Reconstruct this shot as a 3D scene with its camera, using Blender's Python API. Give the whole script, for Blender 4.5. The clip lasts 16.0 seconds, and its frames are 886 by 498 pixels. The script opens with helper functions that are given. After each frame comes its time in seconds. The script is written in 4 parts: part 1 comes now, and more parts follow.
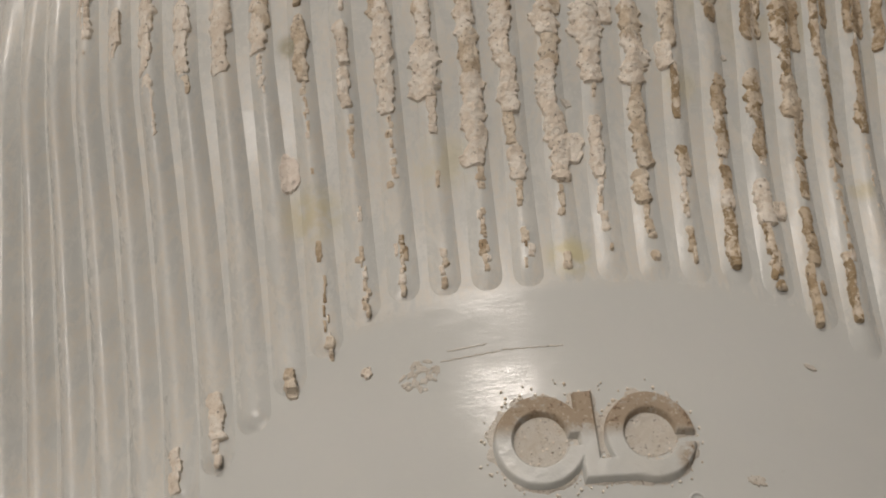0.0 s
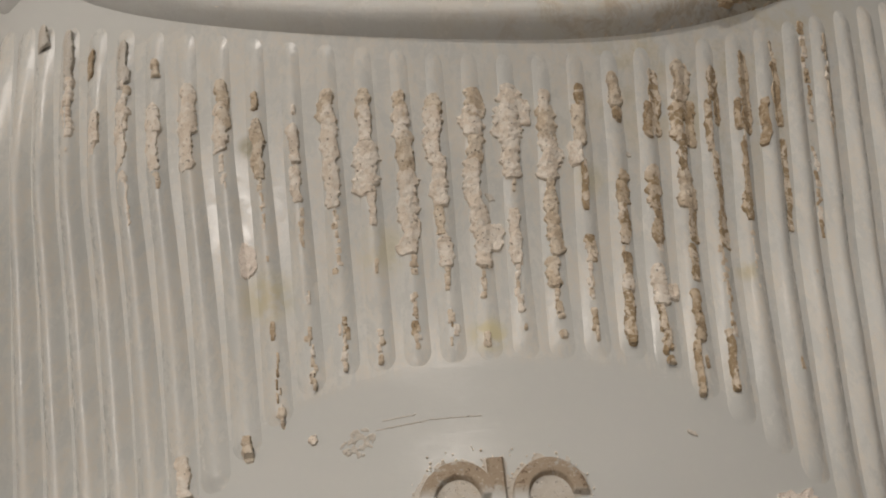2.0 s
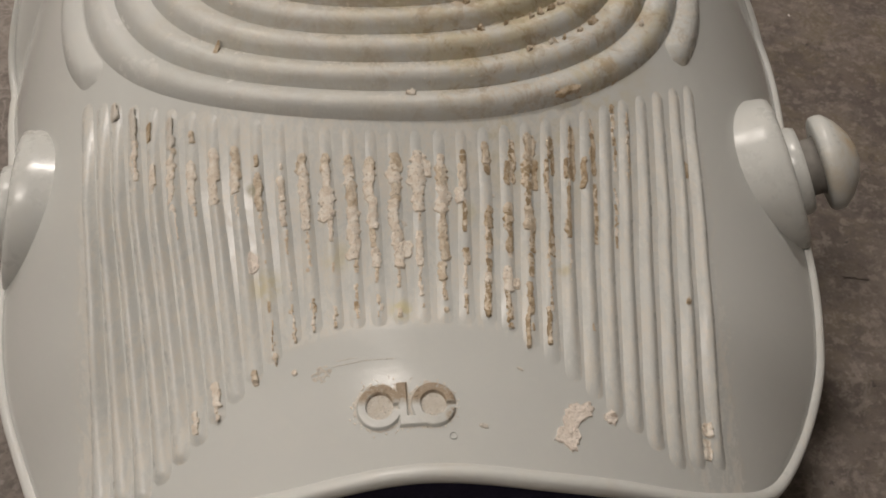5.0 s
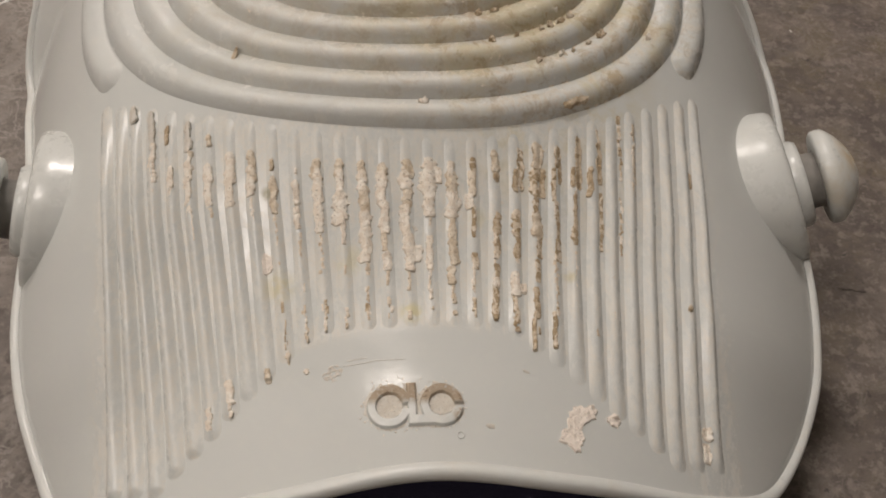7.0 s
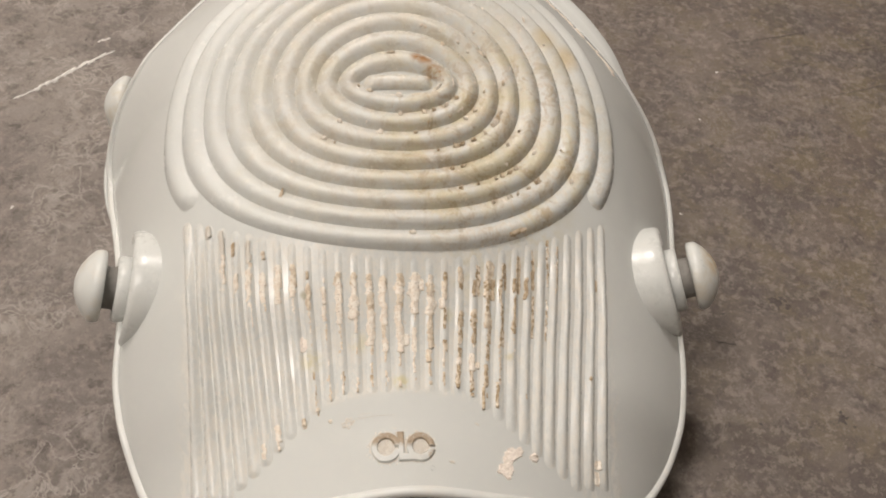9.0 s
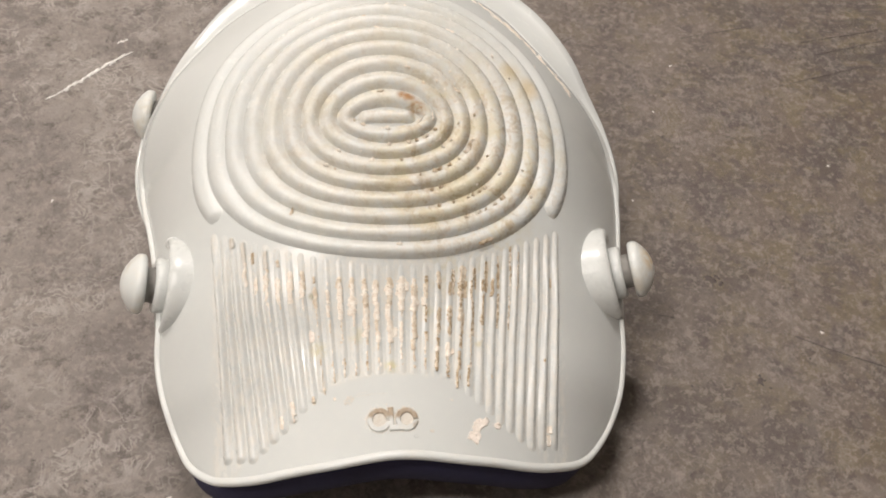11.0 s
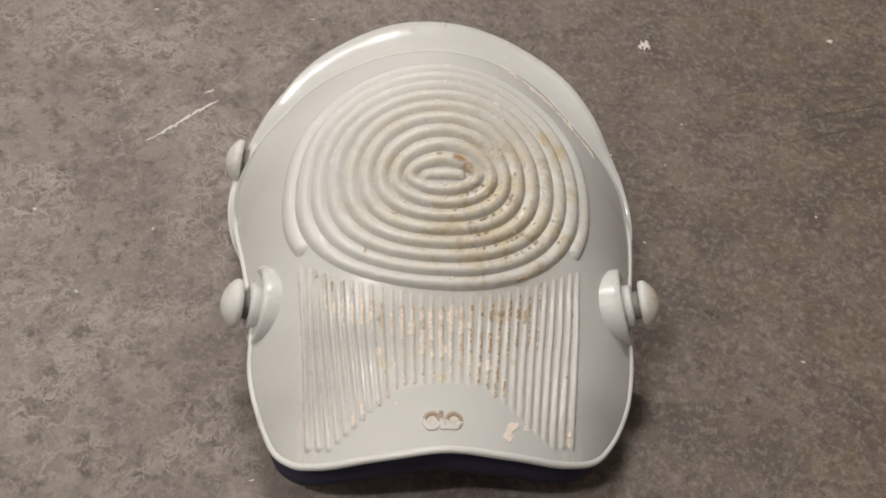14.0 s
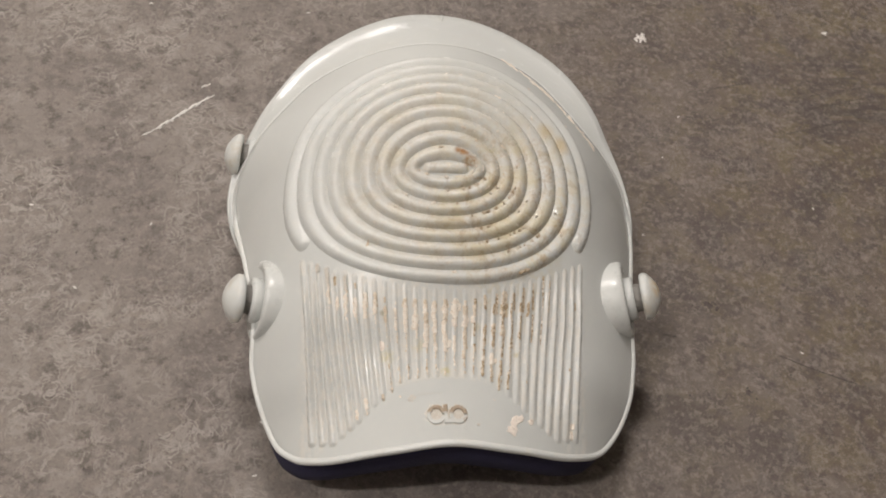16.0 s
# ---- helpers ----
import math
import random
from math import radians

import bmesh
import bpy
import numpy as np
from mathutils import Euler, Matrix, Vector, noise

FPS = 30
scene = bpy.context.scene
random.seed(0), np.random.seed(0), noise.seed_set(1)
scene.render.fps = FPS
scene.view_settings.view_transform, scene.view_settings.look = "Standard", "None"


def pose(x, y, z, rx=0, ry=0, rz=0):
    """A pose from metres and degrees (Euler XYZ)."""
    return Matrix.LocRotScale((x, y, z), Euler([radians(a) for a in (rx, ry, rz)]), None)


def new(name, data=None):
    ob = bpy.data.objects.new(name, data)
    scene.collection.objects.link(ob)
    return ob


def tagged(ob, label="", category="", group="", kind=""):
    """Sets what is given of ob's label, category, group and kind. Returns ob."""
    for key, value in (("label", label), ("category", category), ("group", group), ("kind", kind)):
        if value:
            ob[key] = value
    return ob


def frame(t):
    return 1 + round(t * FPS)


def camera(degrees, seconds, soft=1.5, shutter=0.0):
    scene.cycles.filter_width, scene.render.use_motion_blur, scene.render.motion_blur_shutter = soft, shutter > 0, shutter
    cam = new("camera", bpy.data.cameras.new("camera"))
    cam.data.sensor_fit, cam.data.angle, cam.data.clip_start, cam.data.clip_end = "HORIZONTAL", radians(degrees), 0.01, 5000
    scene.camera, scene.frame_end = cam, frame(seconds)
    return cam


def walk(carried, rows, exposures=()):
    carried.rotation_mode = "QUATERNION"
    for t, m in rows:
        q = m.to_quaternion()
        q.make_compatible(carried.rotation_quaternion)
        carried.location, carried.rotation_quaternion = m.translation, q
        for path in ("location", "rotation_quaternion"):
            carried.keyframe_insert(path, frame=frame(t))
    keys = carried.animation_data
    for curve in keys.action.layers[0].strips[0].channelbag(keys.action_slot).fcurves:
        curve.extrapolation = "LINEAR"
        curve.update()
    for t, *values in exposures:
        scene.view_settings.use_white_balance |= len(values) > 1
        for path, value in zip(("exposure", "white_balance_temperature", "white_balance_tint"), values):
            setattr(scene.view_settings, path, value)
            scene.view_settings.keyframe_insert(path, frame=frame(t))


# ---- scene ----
cam = camera(47.0, 16.0, 1.9)
# seconds, place in metres, turn in degrees
ROWS = [
    (0, -0.0182, -0.0486, 0.1529, 43.91, 0.41, -3.15),
    (0.5, -0.0184, -0.0487, 0.1521, 44.32, 0.39, -3.19),
    (1, -0.0183, -0.0498, 0.1536, 44.42, 0.37, -3.22),
    (1.5, -0.0184, -0.0513, 0.1599, 43.68, 0.48, -3.15),
    (2, -0.0135, -0.0536, 0.1707, 44.10, -0.33, -4.12),
    (2.5, -0.0109, -0.0583, 0.1849, 42.80, -0.38, -4.64),
    (3, -0.0141, -0.0638, 0.1951, 41.44, -0.84, -4.75),
    (3.5, -0.0132, -0.0758, 0.2092, 41.24, -0.82, -4.78),
    (4, -0.0116, -0.0896, 0.2205, 41.47, -1.03, -5.14),
    (4.5, -0.0132, -0.0977, 0.2320, 41.28, -1.52, -5.02),
    (5, -0.0097, -0.0994, 0.2332, 41.45, -1.85, -5.00),
    (7.5, -0.0157, -0.1038, 0.2400, 41.88, -3.35, -3.80),
    (8, -0.0232, -0.1073, 0.2664, 40.37, -5.02, -3.25),
    (8.2, -0.0227, -0.1125, 0.2831, 39.18, -4.94, -3.22),
    (8.5, -0.0227, -0.1224, 0.3122, 39.03, -5.08, -3.51),
    (8.7, -0.0243, -0.1290, 0.3225, 39.82, -5.45, -4.29),
    (10.8, -0.0323, -0.1549, 0.3952, 34.98, -5.87, -4.86),
    (11, -0.0335, -0.1545, 0.4072, 34.99, -6.03, -5.08),
    (11.5, -0.0463, -0.1724, 0.4434, 35.14, -5.94, -4.34),
    (12, -0.0624, -0.1823, 0.4693, 35.76, -6.80, -2.72),
    (12.5, -0.0596, -0.1853, 0.4781, 36.11, -5.96, -2.46),
    (13, -0.0581, -0.1882, 0.4762, 35.85, -6.40, -2.92),
    (13.5, -0.0577, -0.2023, 0.4908, 35.69, -6.35, -2.84),
    (14, -0.0577, -0.1958, 0.4825, 35.59, -6.30, -3.01),
    (14.5, -0.0587, -0.1976, 0.4839, 35.53, -6.28, -3.10),
    (15, -0.0619, -0.1991, 0.4832, 35.63, -6.21, -2.95),
    (15.5, -0.0608, -0.1982, 0.4828, 35.65, -6.19, -3.03),
    (16, -0.0650, -0.1951, 0.4810, 35.33, -6.72, -3.72),
]
EXPOSURES = [(0, -0.74, 6400, 12), (2.0, -0.76, 6400, 12), (3.0, -0.80, 6400, 12), (4.0, -0.82, 6400, 12), (5.0, -0.60, 6400, 12), (7.5, -0.43, 6380, 13), (8.0, -0.46, 6380, 13), (8.5, -0.19, 6380, 12), (10.8, 0.26, 6150, 11.5), (12.5, 0.30, 6150, 11.5), (13.2, -0.12, 6150, 11.5), (16, -0.12, 6150, 11.5)]
walk(cam, [(t, pose(x, y, z, rx, ry, rz)) for t, x, y, z, rx, ry, rz in ROWS], EXPOSURES)
# ---- end walk ----

# ---- light ----
world = bpy.data.worlds.new("world")
scene.world = world
world.use_nodes = True
world.node_tree.nodes["Background"].inputs[0].default_value = (0.9, 0.92, 1.0, 1)
world.node_tree.nodes["Background"].inputs[1].default_value = 0.02

CEILING = 2.45
LAMPS = [(-0.26, 1.10, 37.0), (-1.02, -0.50, 32.0)]  # two ceiling fixtures: place and watts
for lx, ly, watts in LAMPS:
    data = bpy.data.lights.new("fixture_light", "AREA")
    data.shape, data.size, data.size_y = "RECTANGLE", 0.42, 0.12
    data.energy, data.color = watts, (1.0, 0.91, 0.81)
    new("fixture_light", data).matrix_world = pose(lx, ly, CEILING - 0.075)


# ---- material helpers ----
class Mat:
    def __init__(self, name, rough=0.5, metal=0.0):
        self.m = bpy.data.materials.new(name)
        self.m.use_nodes = True
        self.n, self.l = self.m.node_tree.nodes, self.m.node_tree.links
        self.b = self.n["Principled BSDF"]
        self.b.inputs["Roughness"].default_value = rough
        self.b.inputs["Metallic"].default_value = metal
        self.co = self.n.new("ShaderNodeTexCoord").outputs["Object"]

    def link(self, a, b):
        self.l.new(a, b)

    def noise(self, scale, detail=4.0, rough=0.55, distort=0.0, stretch=None):
        n = self.n.new("ShaderNodeTexNoise")
        for k, v in (("Scale", scale), ("Detail", detail), ("Roughness", rough), ("Distortion", distort)):
            n.inputs[k].default_value = v
        mp = self.n.new("ShaderNodeMapping")
        mp.inputs["Scale"].default_value = stretch or (1.0, 1.0, 1.0)
        mp.inputs["Location"].default_value = (1.37 + scale * 0.0131, 2.11 - scale * 0.0077, 0.63 + scale * 0.0041)
        self.link(self.co, mp.inputs["Vector"])
        self.link(mp.outputs[0], n.inputs["Vector"])
        return n.outputs["Fac"]

    def voronoi(self, scale, feature="F1"):
        n = self.n.new("ShaderNodeTexVoronoi")
        n.feature = feature
        n.inputs["Scale"].default_value = scale
        self.link(self.co, n.inputs["Vector"])
        return n.outputs["Distance"]

    def ramp(self, fac, lo, hi, a=0.0, b=1.0):
        n = self.n.new("ShaderNodeMapRange")
        n.interpolation_type = "SMOOTHSTEP"
        for k, v in zip(("From Min", "From Max", "To Min", "To Max"), (lo, hi, a, b)):
            n.inputs[k].default_value = v
        self.link(fac, n.inputs["Value"])
        return n.outputs["Result"]

    def math(self, op, a, b=0.0, c=0.0):
        n = self.n.new("ShaderNodeMath")
        n.operation = op
        for i, v in enumerate((a, b, c)):
            if isinstance(v, (int, float)):
                n.inputs[i].default_value = v
            else:
                self.link(v, n.inputs[i])
        return n.outputs[0]

    def near(self, place, r0, r1):
        """1 within r0 of a place, 0 beyond r1."""
        n = self.n.new("ShaderNodeVectorMath")
        n.operation = "DISTANCE"
        self.link(self.co, n.inputs[0])
        n.inputs[1].default_value = place
        return self.ramp(n.outputs["Value"], r0, r1, 1.0, 0.0)

    def axis(self, k):
        n = self.n.new("ShaderNodeSeparateXYZ")
        self.link(self.co, n.inputs[0])
        return n.outputs[k]

    def mix(self, fac, a, b, mode="MIX"):
        n = self.n.new("ShaderNodeMix")
        n.data_type, n.blend_type = "RGBA", mode
        if isinstance(fac, (int, float)):
            n.inputs[0].default_value = fac
        else:
            self.link(fac, n.inputs[0])
        for i, v in ((6, a), (7, b)):
            if isinstance(v, tuple):
                n.inputs[i].default_value = (*v, 1)
            else:
                self.link(v, n.inputs[i])
        return n.outputs[2]

    def finish(self, colour, rough=None, bump=None, strength=0.3, depth=0.001):
        self.link(colour, self.b.inputs["Base Color"])
        if rough is not None:
            self.link(rough, self.b.inputs["Roughness"])
        if bump is not None:
            n = self.n.new("ShaderNodeBump")
            n.inputs["Strength"].default_value, n.inputs["Distance"].default_value = strength, depth
            self.link(bump, n.inputs["Height"])
            self.link(n.outputs[0], self.b.inputs["Normal"])
        return self.m


GREY = (0.538, 0.556, 0.545)


def pad_material(name, stain, dust, rough=0.30, pale=1.0):
    """Grey moulded rubber with dusty film, yellow-brown stains and fine scuffs."""
    m = Mat(name)
    base = m.mix(m.noise(25, 4), tuple(v * 0.975 * pale for v in GREY), tuple(v * 1.025 * pale for v in GREY))
    film = m.math("MULTIPLY", m.ramp(m.noise(260, 6, 0.7), 0.42, 0.72), dust)
    c = m.mix(film, base, (0.64, 0.615, 0.565))
    yel = m.math("MULTIPLY", m.ramp(m.noise(55, 5, 0.65, 0.4), 0.46, 0.74), stain)
    c = m.mix(yel, c, (0.47, 0.37, 0.20))
    brown = m.math("MULTIPLY", m.ramp(m.noise(150, 6, 0.75, 0.6), 0.60, 0.80), stain)
    c = m.mix(brown, c, (0.26, 0.18, 0.10))
    speck = m.ramp(m.noise(900, 2, 0.5), 0.74, 0.80, 0.0, 0.5 * dust)
    c = m.mix(speck, c, (0.20, 0.16, 0.11))
    r = m.math("ADD", m.ramp(m.noise(120, 6, 0.7), 0.3, 0.75, rough - 0.04, rough + 0.13), m.math("MULTIPLY", film, 0.35))
    bump = m.math("ADD", m.noise(420, 4), m.math("MULTIPLY", m.noise(45, 3), 0.9))
    return m, c, r, bump


def simple_pad(name, stain, dust, rough=0.30, pale=1.0):
    m, c, r, b = pad_material(name, stain, dust, rough, pale)
    return m.finish(c, r, b, 0.12, 0.0006)


def ridge_material():
    m, c, r, b = pad_material("stained_ridge_rubber", 0.0, 0.25, 0.15, 1.06)
    m.b.inputs["Specular IOR Level"].default_value = 0.5
    # dusty beige wear over the crown of the knee dome
    middle = m.near((0.004, 0.108, 0.120), 0.030, 0.072)
    c = m.mix(m.math("MULTIPLY", middle, m.ramp(m.noise(90, 6, 0.7), 0.30, 0.60, 0.10, 0.60)), c, (0.590, 0.565, 0.510))
    # grime in patches, thickest on the worn side
    area = m.math("ADD", m.near((0.036, 0.088, 0.105), 0.016, 0.056), m.math("MULTIPLY", m.near((0.0, 0.105, 0.118), 0.02, 0.078), 0.42))
    area = m.math("MINIMUM", area, 1.0)
    yel = m.math("MULTIPLY", m.ramp(m.noise(75, 6, 0.7, 0.4), 0.40, 0.64), area)
    c = m.mix(m.math("MULTIPLY", yel, 0.55), c, (0.50, 0.43, 0.22))
    tan = m.math("MULTIPLY", m.ramp(m.noise(260, 7, 0.78, 0.5), 0.48, 0.60), area)
    c = m.mix(m.math("MULTIPLY", tan, 0.48), c, (0.45, 0.365, 0.245))
    brown = m.math("MULTIPLY", m.ramp(m.noise(150, 7, 0.8, 0.6), 0.50, 0.60), area)
    c = m.mix(m.math("MULTIPLY", brown, 0.52), c, (0.31, 0.22, 0.115))
    pale = m.math("MULTIPLY", m.ramp(m.noise(380, 6, 0.8, 0.4), 0.60, 0.67), m.near((0.008, 0.100, 0.118), 0.025, 0.065))
    c = m.mix(m.math("MULTIPLY", pale, 0.8), c, (0.74, 0.70, 0.62))
    for place, r0, r1 in (((0.0056, 0.1137, 0.124), 0.0010, 0.0040), ((0.0080, 0.1130, 0.124), 0.0008, 0.0034), ((0.0102, 0.1082, 0.122), 0.0014, 0.0044)):
        rust = m.math("MULTIPLY", m.near(place, r0, r1), m.ramp(m.noise(420, 5, 0.7), 0.36, 0.56))
        c = m.mix(rust, c, (0.30, 0.150, 0.048))
    for place in ((0.0575, 0.128, 0.112), (0.0500, 0.1330, 0.116)):
        c = m.mix(m.math("MULTIPLY", m.near(place, 0.001, 0.007), 0.55), c, (0.44, 0.31, 0.10))
    r = m.math("ADD", r, m.math("MULTIPLY", m.math("MAXIMUM", tan, pale), 0.25))
    return m.finish(c, r, m.math("ADD", b, m.math("MULTIPLY", m.noise(700, 6, 0.8), 1.0)), 0.30, 0.0006)


def rib_field(m):
    """1 over the ribbed field, 0 on the smooth arched panel, the dome and the sides."""
    n = m.n.new("ShaderNodeVectorMath")
    n.operation = "MULTIPLY"
    m.link(m.co, n.inputs[0])
    n.inputs[1].default_value = (1.0, 1.55, 0.0)
    d = m.n.new("ShaderNodeVectorMath")
    d.operation = "DISTANCE"
    m.link(n.outputs[0], d.inputs[0])
    d.inputs[1].default_value = (-0.002, -0.031, 0.0)
    field = m.math("MULTIPLY", m.ramp(d.outputs["Value"], 0.057, 0.061), m.ramp(m.axis(1), 0.060, 0.068, 1.0, 0.0))
    return m.math("MULTIPLY", field, m.ramp(m.math("ABSOLUTE", m.axis(0)), 0.064, 0.070, 1.0, 0.0))


def field_dirt(m, c, r, field):
    """Beige dust in runs, chalky haze and yellow stains that cling to the ribbed field."""
    run = m.math("MULTIPLY", m.ramp(m.noise(420, 7, 0.75, 0.3, (1.0, 0.12, 1.0)), 0.42, 0.60), field)
    c = m.mix(m.math("MULTIPLY", run, m.ramp(m.noise(1300, 5, 0.8), 0.34, 0.60, 0.10, 0.60)), c, (0.61, 0.565, 0.490))
    haze = m.math("MULTIPLY", m.ramp(m.noise(300, 7, 0.8, 0.4, (1.0, 0.45, 1.0)), 0.50, 0.62), field)
    c = m.mix(m.math("MULTIPLY", haze, 0.30), c, (0.66, 0.645, 0.60))
    for place, r0, r1, tone in (((-0.0022, 0.0212, 0.0785), 0.0008, 0.0032, (0.52, 0.46, 0.20)), ((-0.0304, 0.0462, 0.0875), 0.0005, 0.0020, (0.20, 0.17, 0.06)),
                                ((-0.0282, 0.0283, 0.0790), 0.0010, 0.0045, (0.52, 0.47, 0.28)), ((0.0130, 0.0400, 0.0860), 0.0010, 0.0040, (0.54, 0.49, 0.30)), ((0.0312, 0.0302, 0.0780), 0.0006, 0.0022, (0.42, 0.36, 0.18)), ((-0.0140, 0.0330, 0.0810), 0.0010, 0.0045, (0.55, 0.51, 0.36))):
        c = m.mix(m.math("MULTIPLY", m.near(place, r0, r1), m.ramp(m.noise(450, 4), 0.35, 0.55, 0.1, 0.6)), c, tone)
    return c, m.math("ADD", r, m.math("MULTIPLY", m.math("MAXIMUM", run, haze), 0.12))


def rib_material():
    m, c, r, b = pad_material("dusty_rib_rubber", 0.0, 0.10, 0.20)
    m.b.inputs["Specular IOR Level"].default_value = 0.36
    c, r = field_dirt(m, c, r, m.ramp(m.axis(2), -1.0, 0.0))
    return m.finish(c, r, m.math("ADD", b, m.math("MULTIPLY", m.noise(1100, 5, 0.75), 0.5)), 0.13, 0.0006)


def crust_material(name, a, b, dark, patch=None):
    """Crumbly dried mortar: two tones, dirty patches, fine grain and pits."""
    m = Mat(name, 0.95)
    c = m.mix(m.ramp(m.noise(520, 5, 0.7), 0.44, 0.56), a, b)
    if patch:
        c = m.mix(m.ramp(m.noise(640, 4, 0.6, 0.6), 0.47, 0.52, 0, 0.92), c, patch)
    c = m.mix(m.ramp(m.noise(750, 6, 0.8), 0.54, 0.64, 0, 0.55), c, dark)
    c = m.mix(m.ramp(m.noise(2300, 4, 0.8), 0.54, 0.64, 0, 0.5), c, tuple(min(v * 1.15, 0.95) for v in a))
    c = m.mix(m.ramp(m.noise(1900, 3, 0.7), 0.61, 0.67, 0, 0.8), c, tuple(v * 0.4 for v in dark))
    h = m.math("ADD", m.noise(1500, 6, 0.85), m.math("MULTIPLY", m.noise(4200, 3, 0.7), 0.7))
    return m.finish(c, None, h, 0.6, 0.0003)


def concrete_material():
    """Worn slab: grey-brown, pale scuffs and painted brightness on one side, olive-brown stains and painted dimness on
    the other, gritty all over.
    """
    m = Mat("stained_concrete", 0.6)
    fine = m.noise(300, 9, 0.8)
    mid = m.noise(75, 9, 0.74, 0.5)
    drift = m.noise(3.0, 4)
    # left-to-right light falloff put into the colour, along with real scuffs and browner concrete
    worn_lit = m.math("MULTIPLY", m.near((-0.50, 0.15, 0.0), 0.32, 0.66), m.ramp(drift, 0.25, 0.5, 0.7, 1.0))
    old_dim = m.math("MULTIPLY", m.near((0.58, 0.18, 0.0), 0.30, 0.60), m.ramp(drift, 0.75, 0.5, 0.7, 1.0))
    c = m.mix(m.ramp(m.noise(9.0, 8, 0.65, 0.5), 0.36, 0.64), (0.160, 0.135, 0.120), (0.225, 0.197, 0.178))
    # base tone carries part of the brighter left and dimmer right
    c = m.mix(m.math("MULTIPLY", worn_lit, 0.7), c, (0.310, 0.275, 0.250))
    c = m.mix(m.math("MULTIPLY", old_dim, 0.7), c, (0.128, 0.090, 0.064))
    # stains: olive-brown, dark purple-grey, both with broken edges
    c = m.mix(m.math("MULTIPLY", m.ramp(m.noise(38, 10, 0.72, 0.15), 0.47, 0.58), m.math("MULTIPLY", old_dim, 0.75)), c, (0.172, 0.138, 0.080))
    c = m.mix(m.math("MULTIPLY", m.ramp(m.noise(28, 11, 0.74, 0.2), 0.49, 0.58), m.math("ADD", 0.4, m.math("MULTIPLY", old_dim, 0.3))), c, (0.088, 0.071, 0.068))
    c = m.mix(m.math("MULTIPLY", m.ramp(m.noise(85, 10, 0.74, 0.1), 0.53, 0.60), 0.6), c, (0.092, 0.074, 0.066))
    # pale worn patches: clouds broken up into small islands
    cloud = m.ramp(m.noise(16, 6, 0.65, 0.6), 0.40, 0.58)
    vein = m.math("ABSOLUTE", m.math("SUBTRACT", m.noise(95, 5, 0.6, 0.8), 0.5))
    isle = m.math("MAXIMUM", m.ramp(vein, 0.0, 0.045, 1.0, 0.0), m.ramp(m.noise(100, 9, 0.66, 0.5), 0.50, 0.60, 0.0, 0.6))
    c = m.mix(m.math("MULTIPLY", m.math("MULTIPLY", cloud, isle), m.math("ADD", m.math("MULTIPLY", worn_lit, 0.72), 0.22)), c, (0.45, 0.41, 0.375))
    c = m.mix(m.math("MULTIPLY", m.ramp(m.noise(230, 8, 0.72, 0.1), 0.52, 0.59), 0.45), c, (0.36, 0.315, 0.275))
    smear = m.math("MULTIPLY", m.near((0.315, 0.272, 0.0), 0.01, 0.075), m.ramp(m.noise(90, 8, 0.72, 0.2, (0.25, 1.3, 1.0)), 0.46, 0.58))
    c = m.mix(m.math("MULTIPLY", smear, 0.65), c, (0.070, 0.057, 0.055))
    # grit
    c = m.mix(m.ramp(m.noise(420, 6, 0.75), 0.34, 0.47, 0.38, 0.0), c, (0.088, 0.073, 0.063))
    c = m.mix(m.ramp(m.noise(520, 6, 0.75), 0.56, 0.66, 0, 0.38), c, (0.42, 0.375, 0.33))
    c = m.mix(m.ramp(m.noise(210, 5, 0.7), 0.655, 0.70, 0, 0.8), c, (0.045, 0.038, 0.036))
    r = m.ramp(mid, 0.3, 0.7, 0.50, 0.78)
    bump = m.math("ADD", fine, m.math("MULTIPLY", mid, 1.5))
    c = m.mix(1.0, c, (0.84, 0.84, 0.84), "MULTIPLY")
    return m.finish(c, r, bump, 0.6, 0.0014)


def plain_material(name, colour, rough=0.8, scale=9.0, amount=0.12, bump=0.1):
    m = Mat(name, rough)
    c = m.mix(m.noise(scale, 6), tuple(v * (1 - amount) for v in colour), tuple(v * (1 + amount) for v in colour))
    return m.finish(c, None, m.noise(scale * 25, 4), bump, 0.001)




def shell_material():
    m, c, r, b = pad_material("grey_rubber", 0.02, 0.10, 0.20)
    m.b.inputs["Specular IOR Level"].default_value = 0.36
    field = rib_field(m)
    dome = m.math("MULTIPLY", m.near((0.015, 0.100, 0.115), 0.02, 0.07), m.ramp(m.noise(120, 6, 0.7, 0.5), 0.42, 0.66))
    c = m.mix(m.math("MULTIPLY", dome, 0.4), c, (0.47, 0.41, 0.29))
    film = m.math("MULTIPLY", m.near((0.030, 0.062, 0.095), 0.008, 0.036), m.ramp(m.noise(160, 6, 0.7), 0.44, 0.64))
    c = m.mix(m.math("MULTIPLY", film, 0.5), c, (0.50, 0.44, 0.27))
    # polished, finely scuffed panel; duller where dust clings
    scuff = m.ramp(m.noise(700, 6, 0.75, 0.3, (0.3, 1.6, 1.0)), 0.50, 0.68, 0.0, 0.10)
    r = m.math("ADD", m.math("ADD", m.ramp(m.noise(90, 6, 0.7), 0.35, 0.65, 0.11, 0.17), scuff), m.math("MULTIPLY", field, 0.10))
    c, r = field_dirt(m, c, r, field)
    return m.finish(c, r, m.math("ADD", m.noise(420, 4), m.math("MULTIPLY", m.noise(1500, 4, 0.7, 0.2, (0.4, 1.5, 1.0)), 0.5)), 0.04, 0.0006)


